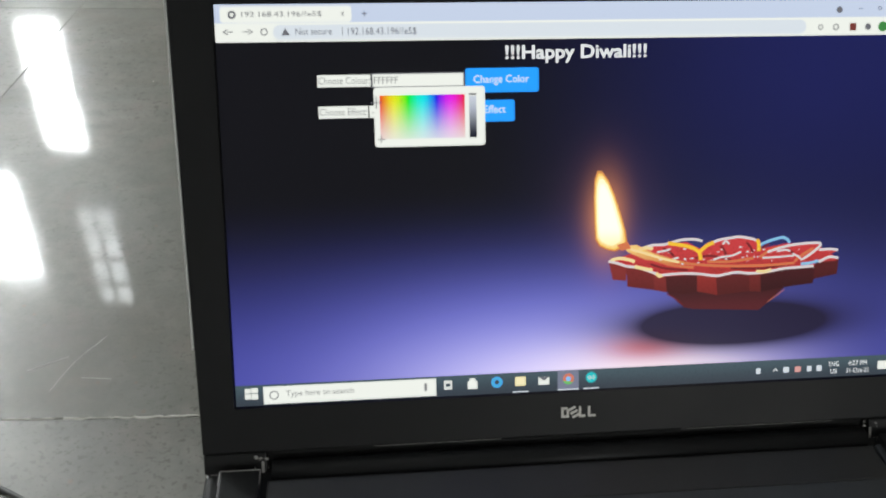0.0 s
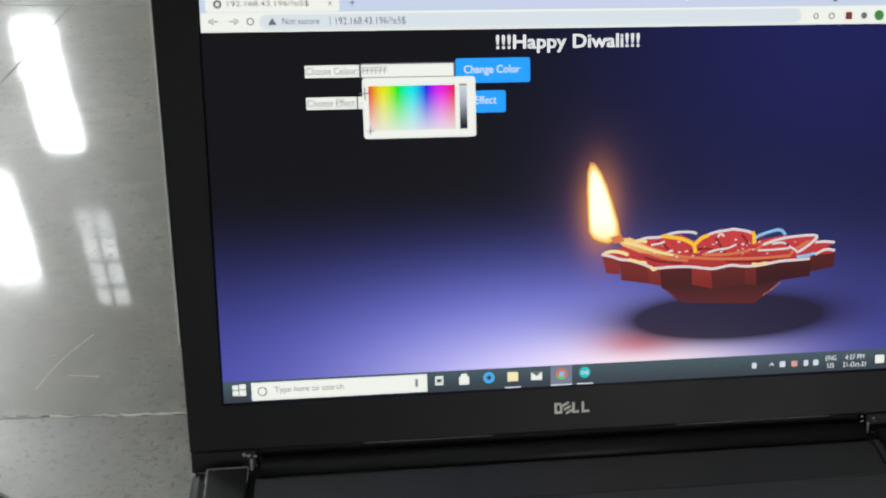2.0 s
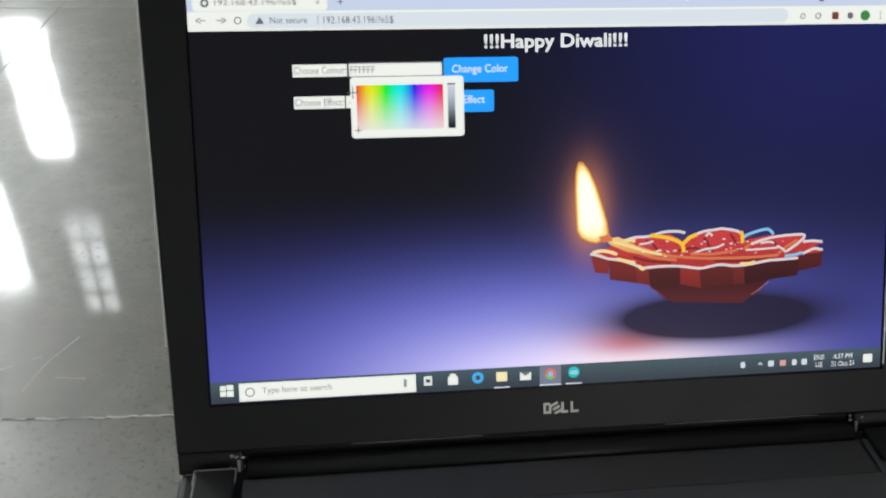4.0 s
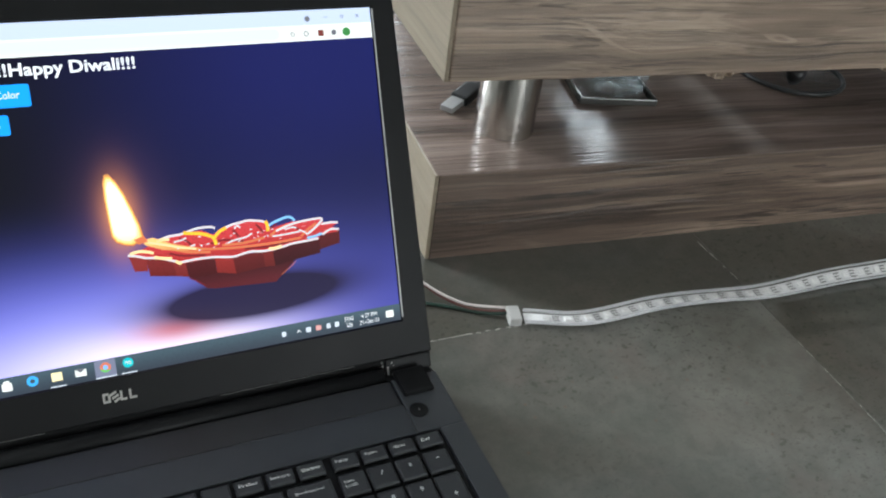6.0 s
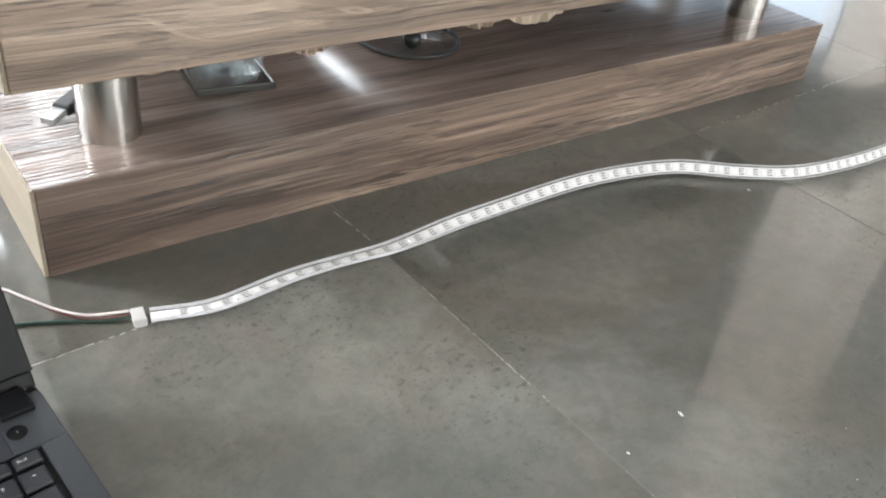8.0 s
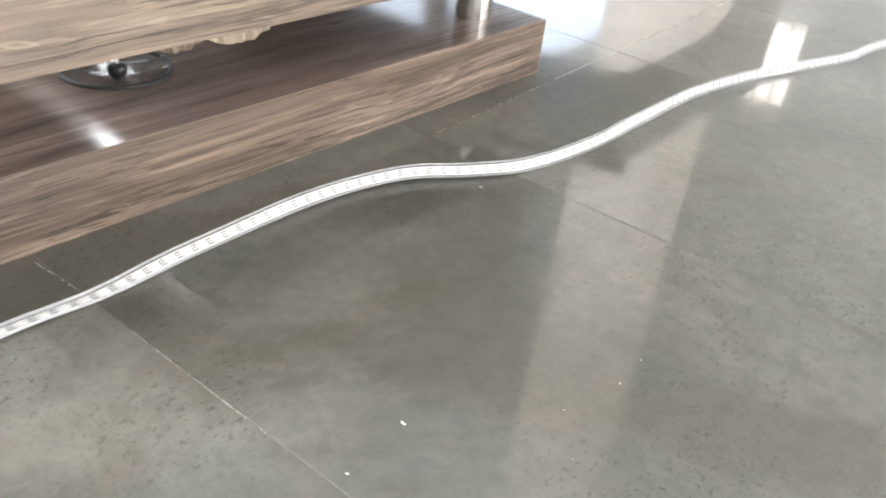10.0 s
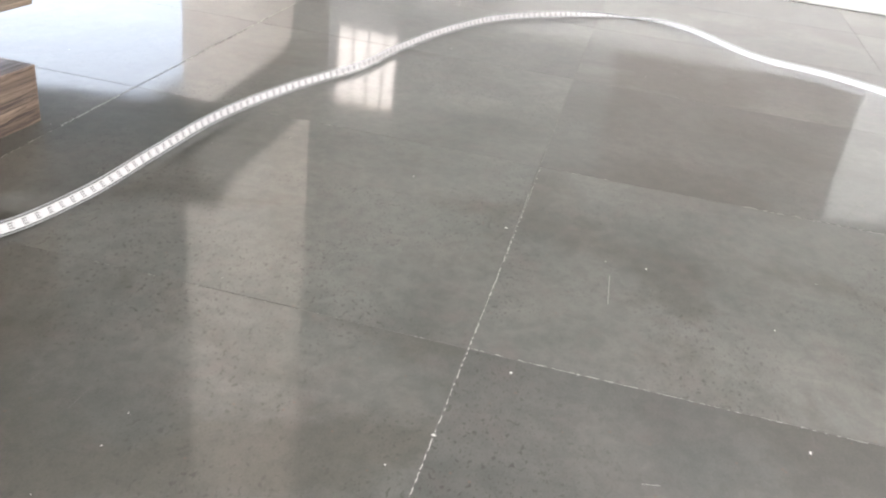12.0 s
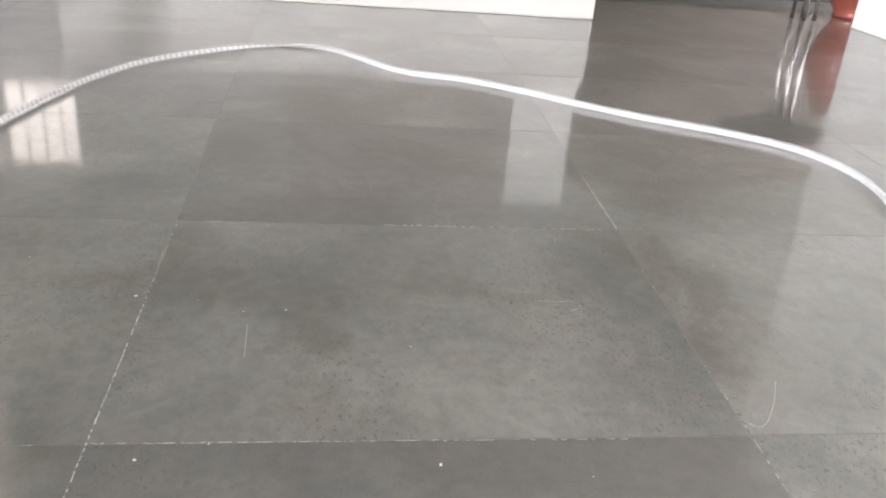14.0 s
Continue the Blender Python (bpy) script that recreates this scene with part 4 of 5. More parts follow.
    disc("web_icon", -41.6, 6.1, 2.9, glow("lit_web_blue", (0.06, 0.36, 0.72)), c, 1.2)
    rect("folder_icon", -32.2, 3.6, -26.8, 8.4, glow("lit_folder", (0.80, 0.70, 0.42)), c, 0.4)
    rect("mail_icon", -20.2, 3.6, -14.6, 7.8, white, c), part("mail_flap", flat([(-20.2 * MM, 7.8 * MM), (-14.6 * MM, 7.8 * MM), (-17.4 * MM, 5.6 * MM)], d), grey, lid)
    rect("active_task", -10.2, 0.2, 0.8, 10.4, glow("lit_active_task", (0.16, 0.17, 0.24)), b)
    disc("ring_icon", -4.6, 6.0, 2.9, glow("lit_ring_red", (0.55, 0.16, 0.10)), c, 1.3), disc("ring_icon", -4.6, 6.0, 1.3, glow("lit_ring_blue", (0.20, 0.42, 0.80)), c)
    part("ring_icon", flat([((-4.6 + 2.9 * math.cos(q)) * MM, (6.0 + 2.9 * math.sin(q)) * MM) for q in (3.4 + 0.25 * k for k in range(10))], c + 0.00005), glow("lit_ring_green", (0.14, 0.42, 0.12)), lid)
    disc("round_icon", 7.4, 6.3, 2.9, glow("lit_teal", (0.02, 0.42, 0.45)), c), text("oo", 5.6, 5.4, 9.2, 7.2, white)
    for u0, u1 in ((-33.5, -25.5), (-10.2, 0.8), (3.2, 11.6)):
        rect("task_mark", u0, 0.2, u1, 0.8, pill, c)
    for u, w in ((96.6, 2.4), (111.8, 3.0), (118.2, 3.2), (124.5, 2.4), (129.9, 2.8)):
        rect("tray_icon", u - w / 2, 3.6, u + w / 2, 6.6, glow("lit_tray_red", (0.62, 0.30, 0.28)) if u == 118.2 else pill, c, 0.5)
    text("^", 104.6, 4.6, 107.2, 6.2, snow)
    text("ENG", 135.2, 5.8, 140.8, 8.4, snow), text("US", 136.2, 1.8, 139.8, 4.4, snow)
    text("4:27 PM", 145.8, 5.8, 156.2, 8.4, snow), text("31-Oct-21", 144.8, 1.8, 157.2, 4.4, snow)
    rect("notice_icon", 162.4, 3.0, 167.4, 7.4, white, c, 0.6)


def build_laptop():
    lap = empty("laptop", pose(0, 0, 0, 0, 0, 4.2), "open black laptop on the floor with a lit display", "laptop")
    # lid
    lid = part("lid", box((-0.1905, -0.024, -0.0095), (0.1905, 0.2165, -0.0008), 0.004, 3), BLACK, lap, "thin black lid tilted back")
    for v in lid.data.vertices:
        v.co.x -= 0.0165 * v.co.y
    lid.matrix_basis = pose(0, 0, SCREEN_Z, 90 - LEAN, 0, 0)
    bm = bmesh.new()
    outer, inner = (-0.190, -0.0238, 0.190, 0.2162), (-SW / 2 - 0.0003, -0.0003, SW / 2 + 0.0003, SH + 0.0003)
    rings = []
    for (x0, y0, x1, y1), z, grow in ((outer, -0.0007, 0.0), (outer, 0.0007, 0.0), (outer, 0.0013, -0.0008), (inner, 0.0013, 0.0006), (inner, -0.0007, 0.0)):
        skew = 0.0165 if z is not None and (x0, y0) == outer[:2] else 0.0
        rings.append([bm.verts.new((x - skew * y, y, z)) for x, y in ((x0 - grow, y0 - grow), (x1 + grow, y0 - grow), (x1 + grow, y1 + grow), (x0 - grow, y1 + grow))])
    for lo, hi in zip(rings, rings[1:]):
        for k in range(4):
            bm.faces.new((lo[k], lo[(k + 1) % 4], hi[(k + 1) % 4], hi[k]))
    part("bezel", bm, BLACK, lid, "black plastic display surround")
    part("lid_foot", box((-0.187, -0.040, -0.0130), (0.187, -0.0242, -0.0050), 0.003), BLACK, lid)
    for sgn in (-1, 1):
        lo, hi = sorted((sgn * 0.1585, sgn * 0.1895))
        part("hinge_arm", box((lo, -0.0345, -0.0090), (hi, -0.0239, 0.0012), 0.0012), BLACK, lid, "black hinge arm with worn edges")
        part("scuff", box((sgn * 0.1600 - 0.0012, -0.0345, 0.0010), (sgn * 0.1600 + 0.0002, -0.0285, 0.0014), 0.0002), SCUFF, lid, "pale scuffed corner")
        rng = random.Random(20 + sgn)
        for _ in range(7):
            u, v, w, h = sgn * (0.1585 + rng.uniform(-0.004, 0.006)), -0.0345 + rng.uniform(0, 0.010), rng.uniform(0.0003, 0.0016), rng.uniform(0.0003, 0.0012)
            tilt = rng.uniform(-0.5, 0.5)
            part("scuff", flat([(u - w, v - h * tilt), (u - w * 0.2, v - h), (u + w, v + h * tilt), (u + w * 0.1, v + h)], 0.00145), SCUFF, lid, "pale scuffed flake")
        part("scuff", box((lo + 0.003, -0.0347, 0.0010), (hi - 0.006, -0.0341, 0.0014), 0.0002), SCUFF, lid, "pale scuffed corner")
    for u in (-0.160, 0.160):
        part("bumper", box((u - 0.006, 0.2085, 0.0012), (u + 0.006, 0.2115, 0.0022), 0.0006), RUBBER, lid)
    part("camera_lens", lathe([(0.0016, 0.0012), (0.0016, 0.0016), (0.0008, 0.0017)], 12), RUBBER, lid).matrix_basis = pose(0.0, 0.2055, 0)
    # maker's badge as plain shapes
    for u0, u1 in ((-8.6, -4.6), (0.6, 4.0), (5.4, 9.4)):
        bm = bmesh.new()
        add_box(bm, (u0 * MM, -0.0142, 0.0013), (u0 * MM + 0.0012, -0.0086, 0.0016))
        add_box(bm, (u0 * MM + 0.0012, -0.0142, 0.0013), (u1 * MM, -0.0130, 0.0016))
        if u0 < -8:
            add_box(bm, (u0 * MM + 0.0012, -0.0098, 0.0013), (u1 * MM - 0.0006, -0.0086, 0.0016))
            add_box(bm, (u1 * MM - 0.0012, -0.0130, 0.0013), (u1 * MM, -0.0098, 0.0016))
        part("badge", bm, LOGO, lid, "silver badge")
    bm = bmesh.new()
    for v0 in (-0.0142, -0.0120, -0.0098):
        add_box(bm, (-0.0040, v0, 0.0013), (0.0000, v0 + 0.0012, 0.0016))
    bmesh.ops.rotate(bm, cent=(-0.002, -0.0114, 0.0014), matrix=Matrix.Rotation(radians(28), 3, "Z"), verts=bm.verts)
    part("badge", bm, LOGO, lid, "silver badge")
    # pale worn line on the lower edge of the surround
    part("wear_line", box((-0.105, -0.0238, 0.0010), (-0.040, -0.02360, 0.00135)), SCUFF, lid, "pale worn edge")
    part("wear_line", box((0.055, -0.0238, 0.0010), (0.138, -0.02360, 0.00135)), SCUFF, lid, "pale worn edge")
    # pale strips stand in for light caught by the lid and surround edges
    edge = part("lid_edge_glint", box((-0.1912, 0.03, -0.0030), (-0.1902, 0.212, 0.0008), 0.0002, 1), GLINT, lid, "pale strip painted as the glint on the lid edge")
    for v in edge.data.vertices:
        v.co.x -= 0.0165 * v.co.y
    part("panel_edge_glint", box((SW / 2 + 0.0004, 0.002, 0.0012), (SW / 2 + 0.0013, SH - 0.001, 0.0016)), GLINT, lid, "pale strip painted as the glint on the surround's inner edge")
    build_display(lid)

    # base
    deck_z = 0.024
    base = part("base", box((-0.1895, -0.280, 0.0045), (0.1895, -0.0145, 0.0215), 0.004, 3), BLACK, lap, "black laptop base with the keyboard")
    well = (-0.1715, 0.1725, -0.178, -0.0695)
    bm = bmesh.new()
    add_box(bm, (-0.189, well[3], 0.0205), (0.158, -0.046, deck_z), 0.0007)
    add_box(bm, (0.158, well[3], 0.0205), (0.189, -0.024, deck_z), 0.0012)
    add_box(bm, (-0.189, -0.279, 0.0205), (0.189, well[2], deck_z), 0.0012)
    add_box(bm, (-0.189, well[2], 0.0205), (well[0], well[3], deck_z), 0.0007)
    add_box(bm, (well[1], well[2], 0.0205), (0.189, well[3], deck_z), 0.0007)
    part("deck", bm, DECK, base, "dark grey textured palm rest")
    part("rear_ledge", box((-0.158, -0.0455, 0.0205), (0.1575, -0.024, 0.0232), 0.001), LEDGE, base)
    part("hinge_bar", rod((-0.156, -0.0165, 0.0205), (0.156, -0.0165, 0.0205), 0.0060, 20), BLACK, base, "", True)
    for s in (-1, 1):
        part("hinge", box((s * 0.1712 - 0.0100, -0.040, 0.0170), (s * 0.1712 + 0.0100, -0.0195, 0.0272), 0.0012, 2), BLACK, base, "black hinge cover with worn edges")
        if s < 0:  # bare plastic along the top edge and corners of one cover
            worn = random.Random(31)
            for k in range(7):
                u = -0.181 + 0.0028 * k
                part("scuff", box((u, -0.0204 - worn.uniform(0, 0.0004), 0.0268), (u + worn.uniform(0.0026, 0.0034), -0.0199, 0.02735), 0.0001, 1), SCUFF, base, "pale scuffed edge")
            for u in (-0.1813, -0.1615):
                part("scuff", box((u, -0.0285, 0.0264), (u + 0.0005, -0.0202, 0.0273), 0.0001, 1), SCUFF, base, "pale scuffed edge")
        for y in (-0.05, -0.25):
            part("rubber_foot", box((s * 0.15 - 0.02, y - 0.006, 0.0), (s * 0.15 + 0.02, y + 0.006, 0.0047), 0.001), RUBBER, base)
    part("power_button", lathe([(0.0058, deck_z + 0.0001), (0.0058, deck_z + 0.0006), (0.0050, deck_z + 0.0009)], 24), BLACK, base, "", True).matrix_basis = pose(0.1655, -0.053, 0)
    part("power_mark", box((0.1652, -0.0540, deck_z + 0.0009), (0.1660, -0.0520, deck_z + 0.00105)), SCUFF, base)

    def key(cx, cy, w, h, legend="", small=False):
        bm = box(((cx - w / 2) * MM, (cy - h / 2) * MM, 0.0218), ((cx + w / 2) * MM, (cy + h / 2) * MM, 0.0252), 0.0011, 2)
        for v in bm.verts:
            if v.co.z > 0.0245:
                v.co.x = cx * MM + (v.co.x - cx * MM) * 0.94
                v.co.y = cy * MM + (v.co.y - cy * MM) * 0.93
        part("key", bm, KEYCAP, base)
        lines = legend.split("|") if legend else []
        for k, s in enumerate(lines):
            hh = 1.9 if len(s) > 1 else (2.8 if s not in "-" else 0.5)
            ww = min(w * 0.74, 1.75 * len(s)) if len(s) > 1 else 1.9
            x0 = cx - w * 0.36 if len(s) > 1 else cx - ww / 2
            yc = cy + (1.8 if len(lines) > 1 or not small else 0.3) - 3.0 * k
            part("key_legend", words(s, x0 * MM, (yc - hh / 2) * MM, (x0 + ww) * MM, (yc + hh / 2) * MM, 0.0253), LEGEND, base)

    for k, s in enumerate(("End", "Home", "PgDn", "PgUp", "Delete", "Insert", "PrtScr")):
        key(162.5 - 17.4 * k - (2.2 if k > 3 else 0), -76.6, 15.0, 9.6, s, True)
    for k in range(7, 19):
        key(162.5 - 17.4 * k - 2.2, -76.6, 15.0, 9.6)
    for (cx, s), in (((161.2, "-"),), ((144.2, "*"),), ((127.2, "/"),), ((110.4, "Num|Lock"),)):
        key(cx, -92.8, 15.0, 15.0, s)
    key(86.5, -92.8, 24.5, 15.0, "Backspace")
    for k in range(13):
        key(64.0 - 17.5 * k, -92.8, 15.2, 15.0)
    key(161.2, -119.3, 15.0, 32.4, "+")
    for r, y in enumerate((-110.6, -128.2)):
        for k, s in enumerate((("9", "8", "7"), ("6", "5", "4"))[r]):
            key(144.2 - 17.0 * k, y, 15.0, 15.0, s)
        for k in range(15):
            key(91.0 - 17.4 * k, y, 15.2, 15.0)
    key(161.2, -154.6, 15.0, 32.4)
    for y in (-145.8, -163.4):
        for k in range(3):
            key(144.2 - 17.0 * k, y, 15.0, 15.0)
        for k in range(15):
            key(91.0 - 17.4 * k, y, 15.2, 15.0)
    return lap


build_laptop()

power = empty("power_cable", pose(0, 0, 0), "thin black power cable on the floor beside the laptop", "cable")
part("strand", wire([(-0.62, 0.036, 0.0016), (-0.45, 0.024, 0.0016), (-0.34, -0.008, 0.0016), (-0.288, -0.0275, 0.0016), (-0.25, -0.053, 0.0016), (-0.222, -0.085, 0.006), (-0.205, -0.105, 0.012)], 0.0015), RUBBER, power, "", True)
part("plug", rod((-0.2065, -0.104, 0.012), (-0.1895, -0.112, 0.012), 0.0042, 14), RUBBER, power, "round black plug", True)


# ---------------------------------------------------------------- light strip
STRIP = [
    (0.284, 0.049), (0.331, 0.037), (0.406, 0.042), (0.50, 0.036), (0.595, 0.038), (0.74, 0.032), (0.838, 0.011), (0.903, -0.032),
    (0.971, -0.066), (1.073, -0.083), (1.20, -0.087), (1.374, -0.093), (1.55, -0.128), (1.75, -0.190), (1.877, -0.208), (2.10, -0.258),
    (2.30, -0.335), (2.44, -0.445), (2.585, -0.62), (2.55, -0.775), (2.355, -0.935), (2.28, -1.115), (2.062, -1.394), (1.935, -1.596),
    (1.837, -1.694), (1.725, -1.727), (1.60, -1.715), (1.40, -1.64), (1.22, -1.60),
]


def light_strip():
    s = empty("light_strip", pose(0, 0, 0), "white light strip in a clear sleeve curving over the floor", "light strip")
    flat_line = smooth_line([(x, y, 0.0) for x, y in STRIP], 0.0083333)
    lean, line = [], []
    for i, p in enumerate(flat_line):
        run = i * 0.0083333
        tip, edge = (min(max(k, 0.0), 1.0) for k in ((run - 0.16) / 0.34, (run - 0.74) / 0.42))
        tip, edge = tip * tip * (3 - 2 * tip), edge * edge * (3 - 2 * edge)
        a = -0.80 * tip - 0.45 * edge + (1 - edge) * (0.09 * math.sin(0.13 * i) + 0.06 * math.sin(0.31 * i + 1))
        turn = min(max((-0.40 - p.y) / 0.45, 0.0), 1.0) if run > 1.5 else 0.0
        a += 2.55 * turn * turn * (3 - 2 * turn)
        lean.append(a)
        bob = (0.0006 + 0.0030 * tip * (0.6 + 0.4 * math.sin(11 * p.x + 5 * p.y))) * (1 - edge)
        line.append(p + Vector((0, 0, 0.0022 * math.cos(a) + 0.0073 * abs(math.sin(a)) + bob)))
    hw, hh = 0.0078, 0.0024
    ring = [(-hw, -hh * 0.6), (-hw * 0.85, -hh), (hw * 0.85, -hh), (hw, -hh * 0.6), (hw, hh * 0.6), (hw * 0.85, hh), (-hw * 0.85, hh), (-hw, hh * 0.6)]
    sleeve = part("sleeve", sweep(line, ring, lean), SLEEVE, s, "clear silicone sleeve", True)
    sleeve.data.set_sharp_from_angle(angle=radians(50))
    for x in (-hw * 0.93, hw * 0.93):
        part("sleeve_edge", sweep(line, [(x + u, v) for u, v in ((-0.0004, -0.0012), (0.0004, -0.0012), (0.0004, 0.0016), (-0.0004, 0.0016))], lean), MILKY, s, "milky edge of the sleeve")
    part("tape", sweep(line, [(-0.0050, -0.0014), (0.0050, -0.0014), (0.0050, -0.0010), (-0.0050, -0.0010)], lean), PCB, s, "white circuit tape")
    led = box((-0.0025, -0.0025, 0), (0.0025, 0.0025, 0.0016), 0.0003, 1)
    me = bpy.data.meshes.new("led")
    led.to_mesh(me)
    led.free()
    me.materials.append(LED)
    pads = bmesh.new()
    for i in range(2, len(line) - 2):
        ahead = (line[i + 1] - line[i - 1]).normalized()
        m = Matrix.Translation(line[i]) @ ahead.to_track_quat("X", "Z").to_matrix().to_4x4() @ Matrix.Rotation(-lean[i], 4, "X")
        if i % 2 == 0:
            ob = new("led", me)
            ob.parent = s
            ob.matrix_basis = m @ Matrix.Translation((0, 0, -0.00098))
        else:
            for x0, x1, y0, y1 in ((-0.0026, 0.0026, -0.0034, -0.0021), (-0.0026, 0.0018, -0.0006, 0.0006), (-0.0026, 0.0026, 0.0021, 0.0034), (-0.0032, -0.0026, -0.0034, 0.0034)):
                q = [m @ Vector((x, y, -0.0006)) for x, y in ((x0, y0), (x1, y0), (x1, y1), (x0, y1))]
                pads.faces.new([pads.verts.new(p) for p in q])
    pads_ob = part("solder_pads", pads, PAD, s, "small dark solder pads between the lights")
    tagged(pads_ob, kind="stuff")
    # plug at its end, and the wires that run behind the laptop
    plug = part("end_cap", box((-0.0048, -0.0080, 0.0), (0.0048, 0.0080, 0.0072), 0.0012), CLIP, s, "milky plastic end cap")
    plug.matrix_basis = pose(0.276, 0.0505, 0.0, 0, 0, -10)
    part("wire", wire([(0.272, 0.0575, 0.0065), (0.256, 0.063, 0.006), (0.242, 0.069, 0.0065), (0.226, 0.082, 0.0095), (0.212, 0.098, 0.014), (0.195, 0.12, 0.016), (0.16, 0.16, 0.006), (0.12, 0.19, 0.002)], 0.0010), WIRE_W, s, "white wire", True)
    part("wire", wire([(0.272, 0.0560, 0.0045), (0.256, 0.0615, 0.0032), (0.242, 0.069, 0.0035), (0.226, 0.083, 0.0065), (0.213, 0.099, 0.0115), (0.196, 0.122, 0.013), (0.16, 0.165, 0.005), (0.12, 0.195, 0.002)], 0.0009), WIRE_R, s, "red wire", True)
    part("wire", wire([(0.272, 0.0545, 0.0035), (0.256, 0.0605, 0.0016), (0.238, 0.070, 0.0016), (0.215, 0.081, 0.0016), (0.19, 0.092, 0.0016), (0.15, 0.115, 0.0016), (0.10, 0.15, 0.0016)], 0.0014), WIRE_G, s, "dark green wire", True)
    return s


light_strip()


# ---------------------------------------------------------------- far end of the hall
def vase():
    v = empty("clay_vase", pose(3.735, -2.935, 0), "round glossy terracotta vase on the floor", "vase")
    part("body", lathe([(0.075, 0), (0.078, 0.012), (0.074, 0.02), (0.10, 0.06), (0.135, 0.14), (0.14, 0.22), (0.10, 0.31), (0.06, 0.36), (0.075, 0.40)], 40), TERRACOTTA, v, "", True)


def stool():
    s = empty("metal_stand", pose(3.62, -2.655, 0, 0, 0, 20), "slim stand with bright chrome legs and a black top", "stand")
    for x in (-0.03, 0.03):
        for y in (-0.03, 0.03):
            part("leg", rod((x, y, 0), (x * 0.9, y * 0.9, 0.45), 0.008, 16), CHROME, s, "chrome leg", True)
    part("top", box((-0.18, -0.18, 0.45), (0.18, 0.18, 0.48), 0.012), RUBBER, s, "black top")


def slab(outline, x0, x1):
    """A board cut to an outline in (y, z), between x0 and x1."""
    bm = bmesh.new()
    bm.faces.new([bm.verts.new((x0, y, z)) for y, z in outline])
    got = bmesh.ops.extrude_face_region(bm, geom=bm.faces[:])
    bmesh.ops.translate(bm, vec=(x1 - x0, 0, 0), verts=[v for v in got["geom"] if isinstance(v, bmesh.types.BMVert)])
    bmesh.ops.recalc_face_normals(bm, faces=bm.faces)
    return bm


def side_table():
    """Its mirror image and one foot show in the polished floor."""
    c = empty("side_table", pose(2.62, 0.19, 0, 0, 0, 20), "brown wooden side table with curved grey-brown front legs", "table")
    for x in (0.0, 0.50):
        part("front_leg", slab([(0.0, 0.0), (0.10, 0.0), (0.105, 0.28), (0.15, 0.41), (0.40, 0.61), (0.31, 0.72), (0.10, 0.48), (0.0, 0.39)], x, x + 0.06), GREY_WOOD, c, "curved grey-brown wooden leg")
        part("rail", slab([(0.401, 0.61), (0.96, 0.60), (0.96, 0.719), (0.311, 0.719)], x, x + 0.06), DARK_WOOD, c)
    part("back_leg", box((0.0, 0.961, 0.0), (0.06, 1.02, 0.719), 0.004), GREY_WOOD, c)
    part("back_rail", box((0.0605, 0.961, 0.60), (0.56, 1.02, 0.719), 0.004), DARK_WOOD, c)
    part("tabletop", box((-0.02, 0.30, 0.7205), (0.58, 1.04, 0.742), 0.006), DARK_WOOD, c, "brown wooden top")


vase(), stool(), side_table()
# added block standing in for the dark thing low in the passage
cabinet = empty("dark_block", pose(4.35, -2.5, 0), "plain dark brown block in the dim passage", "cabinet")
part("body", box((-0.2, -0.7, 0.05), (0.2, 0.7, 0.9), 0.004), PAINT_D, cabinet)
part("plinth", box((-0.18, -0.68, 0.0), (0.18, 0.68, 0.05)), RUBBER, cabinet)


# ---------------------------------------------------------------- floor
floor = tagged(mesh_ob("floor", box((WEST_X, SOUTH_Y, -0.12), (EAST_X, NORTH_Y, -0.0003)), GROUT), "polished grey limestone tiles with worn pale joints", "floor", kind="structure")

# joints across (x) and along (y); the courses are laid a little out of true
X_JOINTS = [0.487 + 0.4775 * k for k in range(-11, 0)] + [0.487, 0.950, 1.440] + [1.440 + 0.487 * k for k in range(1, 18)]
X_JOINTS = [x for x in X_JOINTS if WEST_X < x < EAST_X]
COURSES = [(0.033 + 0.627 * k, 0.0318) if k > 0 else (0.0345, 0.0310) if k == 0 else (-0.553, -0.002) if k == -1 else (-1.122 - 0.632 * (-k - 2), -0.045) for k in range(-7, 7)]
GAP = 0.0006


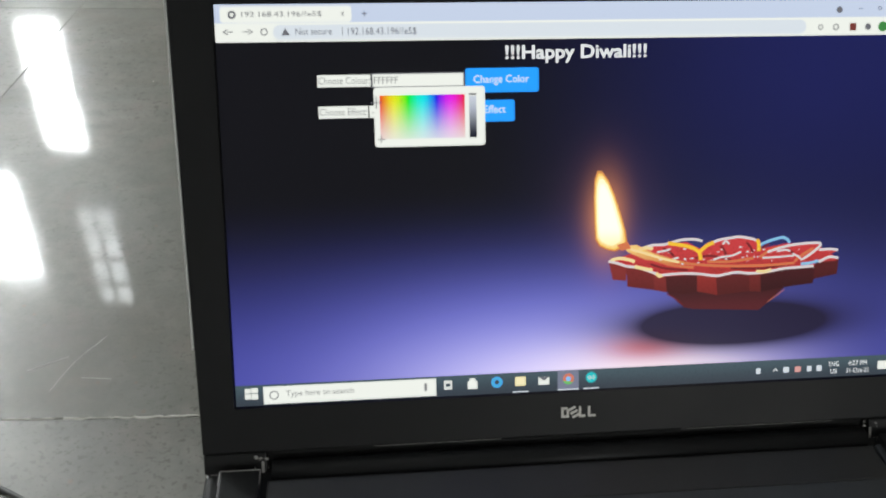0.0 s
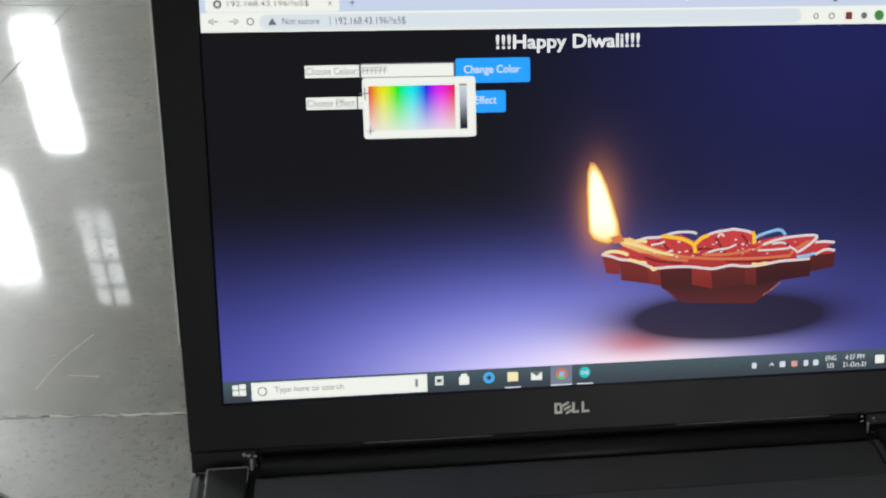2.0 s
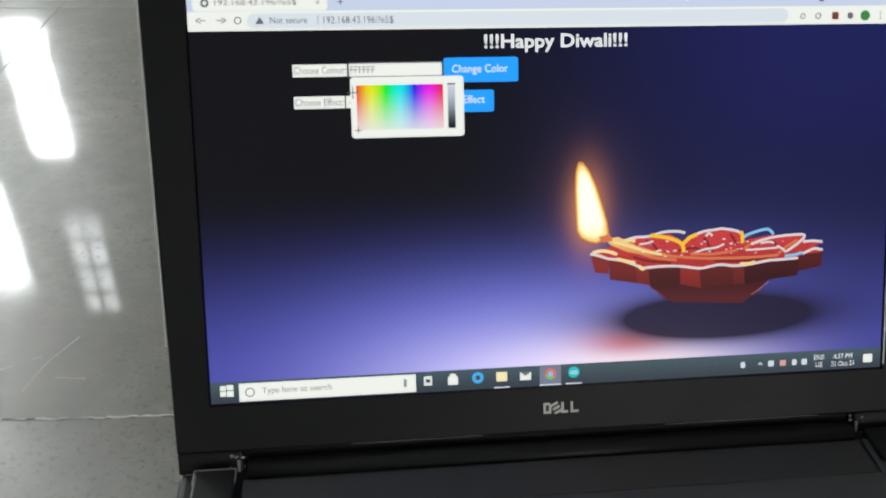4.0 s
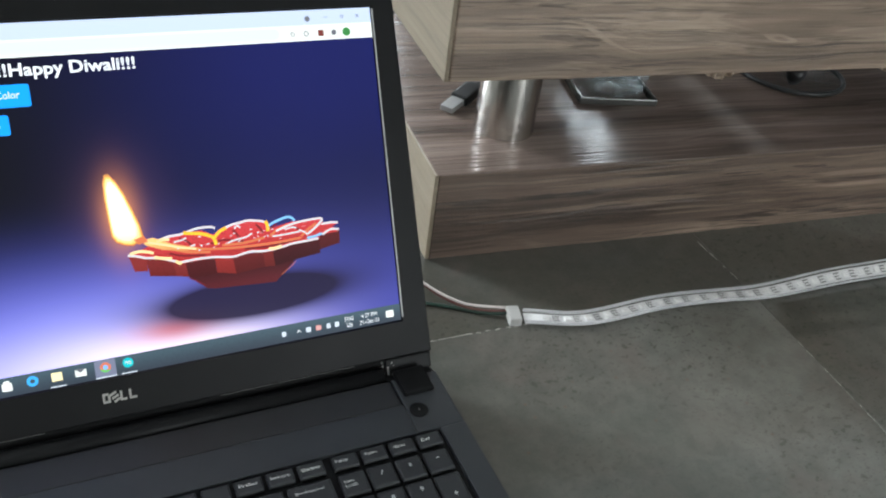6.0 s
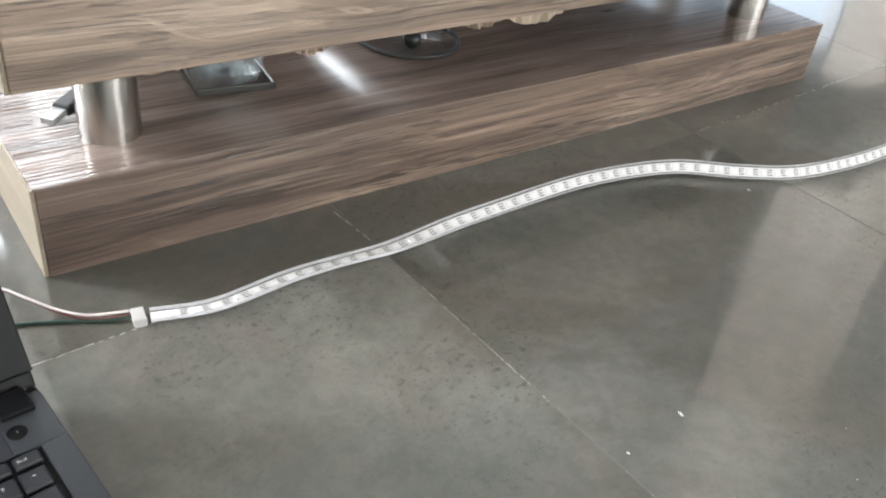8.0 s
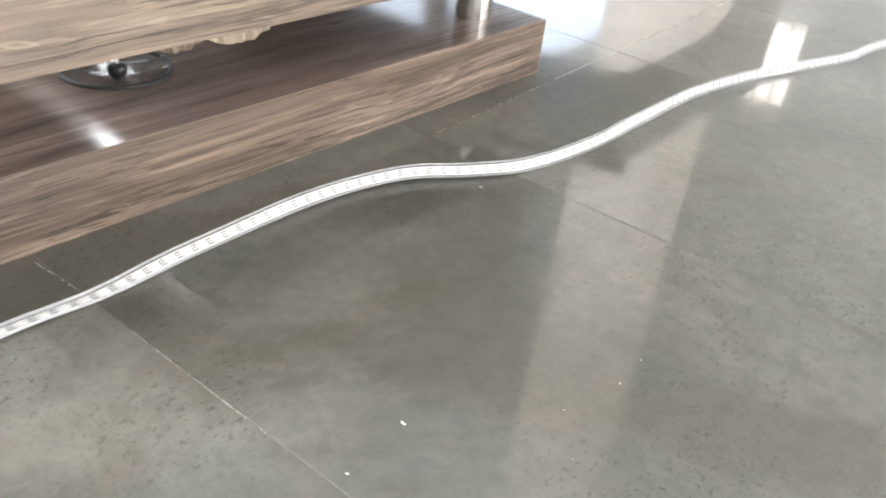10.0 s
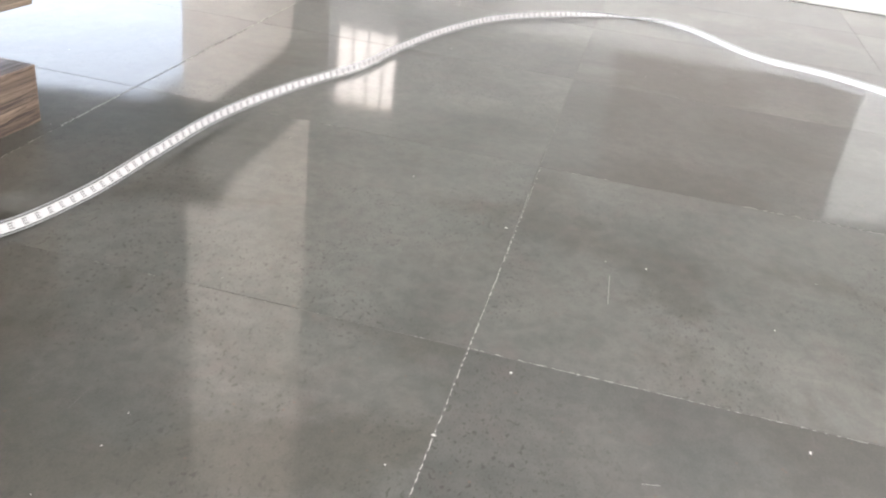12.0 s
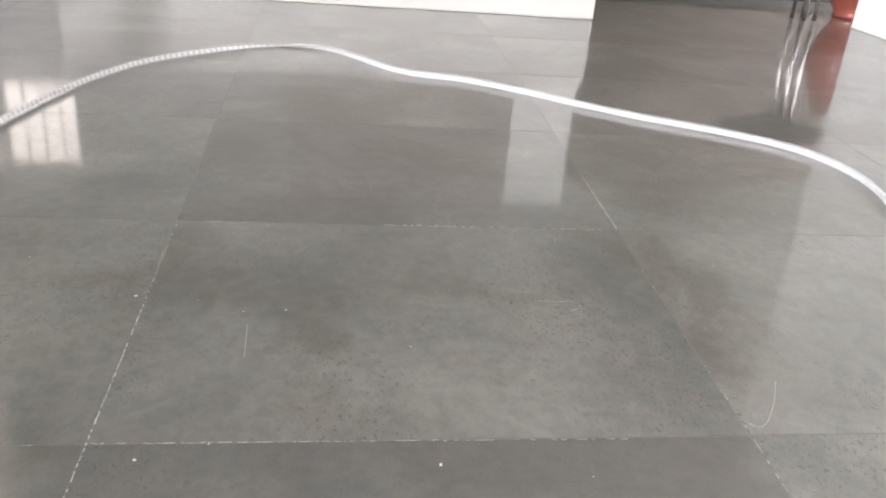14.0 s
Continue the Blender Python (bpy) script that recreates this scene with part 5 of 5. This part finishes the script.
def tile(a0, a1, lo, hi):
    """One slab between two cross joints and two course lines (level, slope)."""
    y = lambda line, x: min(max(line[0] + line[1] * x, SOUTH_Y), NORTH_Y)
    xs = (a0 + GAP, a1 - GAP)
    c = Vector(((a0 + a1) / 2, (y(lo, a0) + y(hi, a1)) / 2, 0))
    low = [Vector((x, y(lo, x) + GAP, 0)) - c for x in xs]
    top = [Vector((x, y(hi, x) - GAP, 0)) - c for x in xs]
    if top[0].y - low[0].y < 0.02:
        return
    corner = [low[0], low[1], top[1], top[0]]
    inner = [p * (1 - 0.0006 / max(p.length, 0.01)) for p in corner]
    verts = [(*p.xy, -0.008) for p in corner] + [(*p.xy, -0.0002) for p in corner] + [(*p.xy, 0.0) for p in inner]
    faces = [(8, 9, 10, 11)] + [(b + i, b + (i + 1) % 4, b + 4 + (i + 1) % 4, b + 4 + i) for b in (0, 4) for i in range(4)]
    me = bpy.data.meshes.new("tile")
    me.from_pydata(verts, [], faces)
    dark_one = (1.40 < a0 < 1.46 and -0.6 < hi[0] < -0.5) or (0.45 < a0 < 0.96 and -0.6 < hi[0] < -0.5 and a0 < 0.6)
    pale_one = hi[0] < -1.0 or (a0 > 1.40 and hi[0] > 0 and lo[0] < -0.5)
    pitted_one = a0 < -0.1 and hi[0] < 0.1 and lo[0] > -0.7
    me.materials.append(STONE_PITTED if pitted_one else STONE_DARK if dark_one else STONE_PALE if pale_one else STONE)
    ob = new("tile", me)
    ob.parent = floor
    ob.location = c


for lo, hi in zip(COURSES, COURSES[1:]):
    for a0, a1 in zip(X_JOINTS, X_JOINTS[1:]):
        tile(a0, a1, lo, hi)
for lo, hi in zip(COURSES, COURSES[1:]):
    tile(WEST_X, X_JOINTS[0], lo, hi), tile(X_JOINTS[-1], EAST_X, lo, hi)

# dried paint specks and grit
rng = random.Random(11)
bm = bmesh.new()
SPOTS = [(0.562, -0.235, 1.3), (0.50, -0.24, 1.2), (0.895, -0.055, 1.4), (1.22, -0.545, 1.6), (0.928, -0.60, 1.6), (0.915, -0.86, 1.4), (1.19, -0.715, 1.5), (0.82, -0.555, 1.5)]
SPOTS += [(rng.uniform(-0.6, 2.4), rng.uniform(-1.5, 0.6), rng.choice((0.35, 0.4, 0.5, 0.6, 0.8))) for _ in range(130)]
for x, y, r in SPOTS:
    k = rng.randint(5, 7)
    st = rng.uniform(1.0, 2.2)
    ang = rng.uniform(0, 3.14)
    ring = []
    for i in range(k):
        a = 2 * math.pi * i / k
        px, py = r * MM * st * math.cos(a) * rng.uniform(0.7, 1.2), r * MM * math.sin(a) * rng.uniform(0.7, 1.2)
        ring.append(bm.verts.new((x + px * math.cos(ang) - py * math.sin(ang), y + px * math.sin(ang) + py * math.cos(ang), 0.00005)))
    tip = bm.verts.new((x, y, 0.0005))
    for i in range(k):
        bm.faces.new((ring[i], ring[(i + 1) % k], tip))
specks = mesh_ob("paint_specks", bm, SPECK)
tagged(specks, "tiny dried pale specks scattered on the floor", "specks", kind="stuff")

# pale scratches in the polish
SCRATCHES = [
    ((-0.277, 0.094), (-0.289, 0.071), (-0.296, 0.046)), ((-0.294, 0.076), (-0.316, 0.063)), ((-0.281, 0.058), (-0.262, 0.057)),
    ((1.155, -0.675), (1.089, -0.677)), ((1.043, -1.238), (0.997, -1.212), (0.964, -1.185), (0.971, -1.169)), ((1.218, -1.015), (1.216, -1.061)),
    ((1.192, -1.051), (1.206, -1.067)), ((0.824, -0.721), (0.827, -0.736)), ((1.443, -0.911), (1.438, -0.941)),
]
strips = []
for pts in SCRATCHES:
    line = smooth_line([(x, y, 0.00006) for x, y in pts], 0.003)
    strips.append(sweep(line, [(-0.00018, 0), (0.00018, 0), (0.00018, 0.00003), (-0.00018, 0.00003)]))
scratch_mat = plain("scratched_stone", (0.30, 0.29, 0.27), 0.7, 0, 300, 0.4, 0.3)
tagged(mesh_ob("floor_scratches", merge(*strips), scratch_mat), "fine pale scratches in the polished floor", "scratches", kind="stuff")

# pale grout left standing in the joints, broken where it has worn away
RIDGES = [  # x0, y0, x1, y1, width in mm, share that is left
    (-0.60, 0.0159, -0.19, 0.0286, 1.7, 0.97),
    (0.70, -0.5545, 1.20, -0.5575, 1.15, 0.62), (1.20, -0.5575, 1.44, -0.5585, 0.9, 0.3), (1.245, 0.0735, 1.43, 0.0795, 3.2, 0.9),
    (1.43, 0.0795, 2.35, 0.108, 2.2, 0.55), (0.96, 0.0645, 1.24, 0.0735, 1.0, 0.4), (0.19, 0.0405, 0.285, 0.0435, 1.1, 0.7),
    (0.4868, -0.02, 0.4868, -0.19, 0.5, 0.35), (0.4868, 0.055, 0.482, 0.12, 1.2, 0.5), (0.951, -0.56, 0.947, -1.05, 0.6, 0.4),
    (1.4405, -0.84, 1.4405, -1.17, 0.8, 0.5), (1.445, -1.188, 1.68, -1.198, 1.4, 0.7), (0.87, -1.162, 1.12, -1.173, 0.7, 0.3),
]
bm = bmesh.new()
for x0, y0, x1, y1, wide, share in RIDGES:
    p, q = Vector((x0, y0, 0)), Vector((x1, y1, 0))
    length, ahead = (q - p).length, (q - p).normalized()
    across = Vector((-ahead.y, ahead.x, 0))
    done, row = 0.0, None
    while done < length:
        keep = rng.random() < share
        w = wide * MM * rng.uniform(0.18, 0.62)
        mid = p + ahead * done + across * rng.uniform(-0.35, 0.35) * wide * MM
        new_row = [bm.verts.new(mid - across * w + Vector((0, 0, 0.00005))), bm.verts.new(mid + Vector((0, 0, 0.0003))), bm.verts.new(mid + across * w + Vector((0, 0, 0.00005)))]
        if row and keep:
            bm.faces.new((row[0], new_row[0], new_row[1], row[1])), bm.faces.new((row[1], new_row[1], new_row[2], row[2]))
        row = new_row
        done += rng.uniform(0.0012, 0.005)
tagged(mesh_ob("grout_ridges", bm, RIDGE), "pale worn grout standing in the floor joints", "grout", kind="stuff")
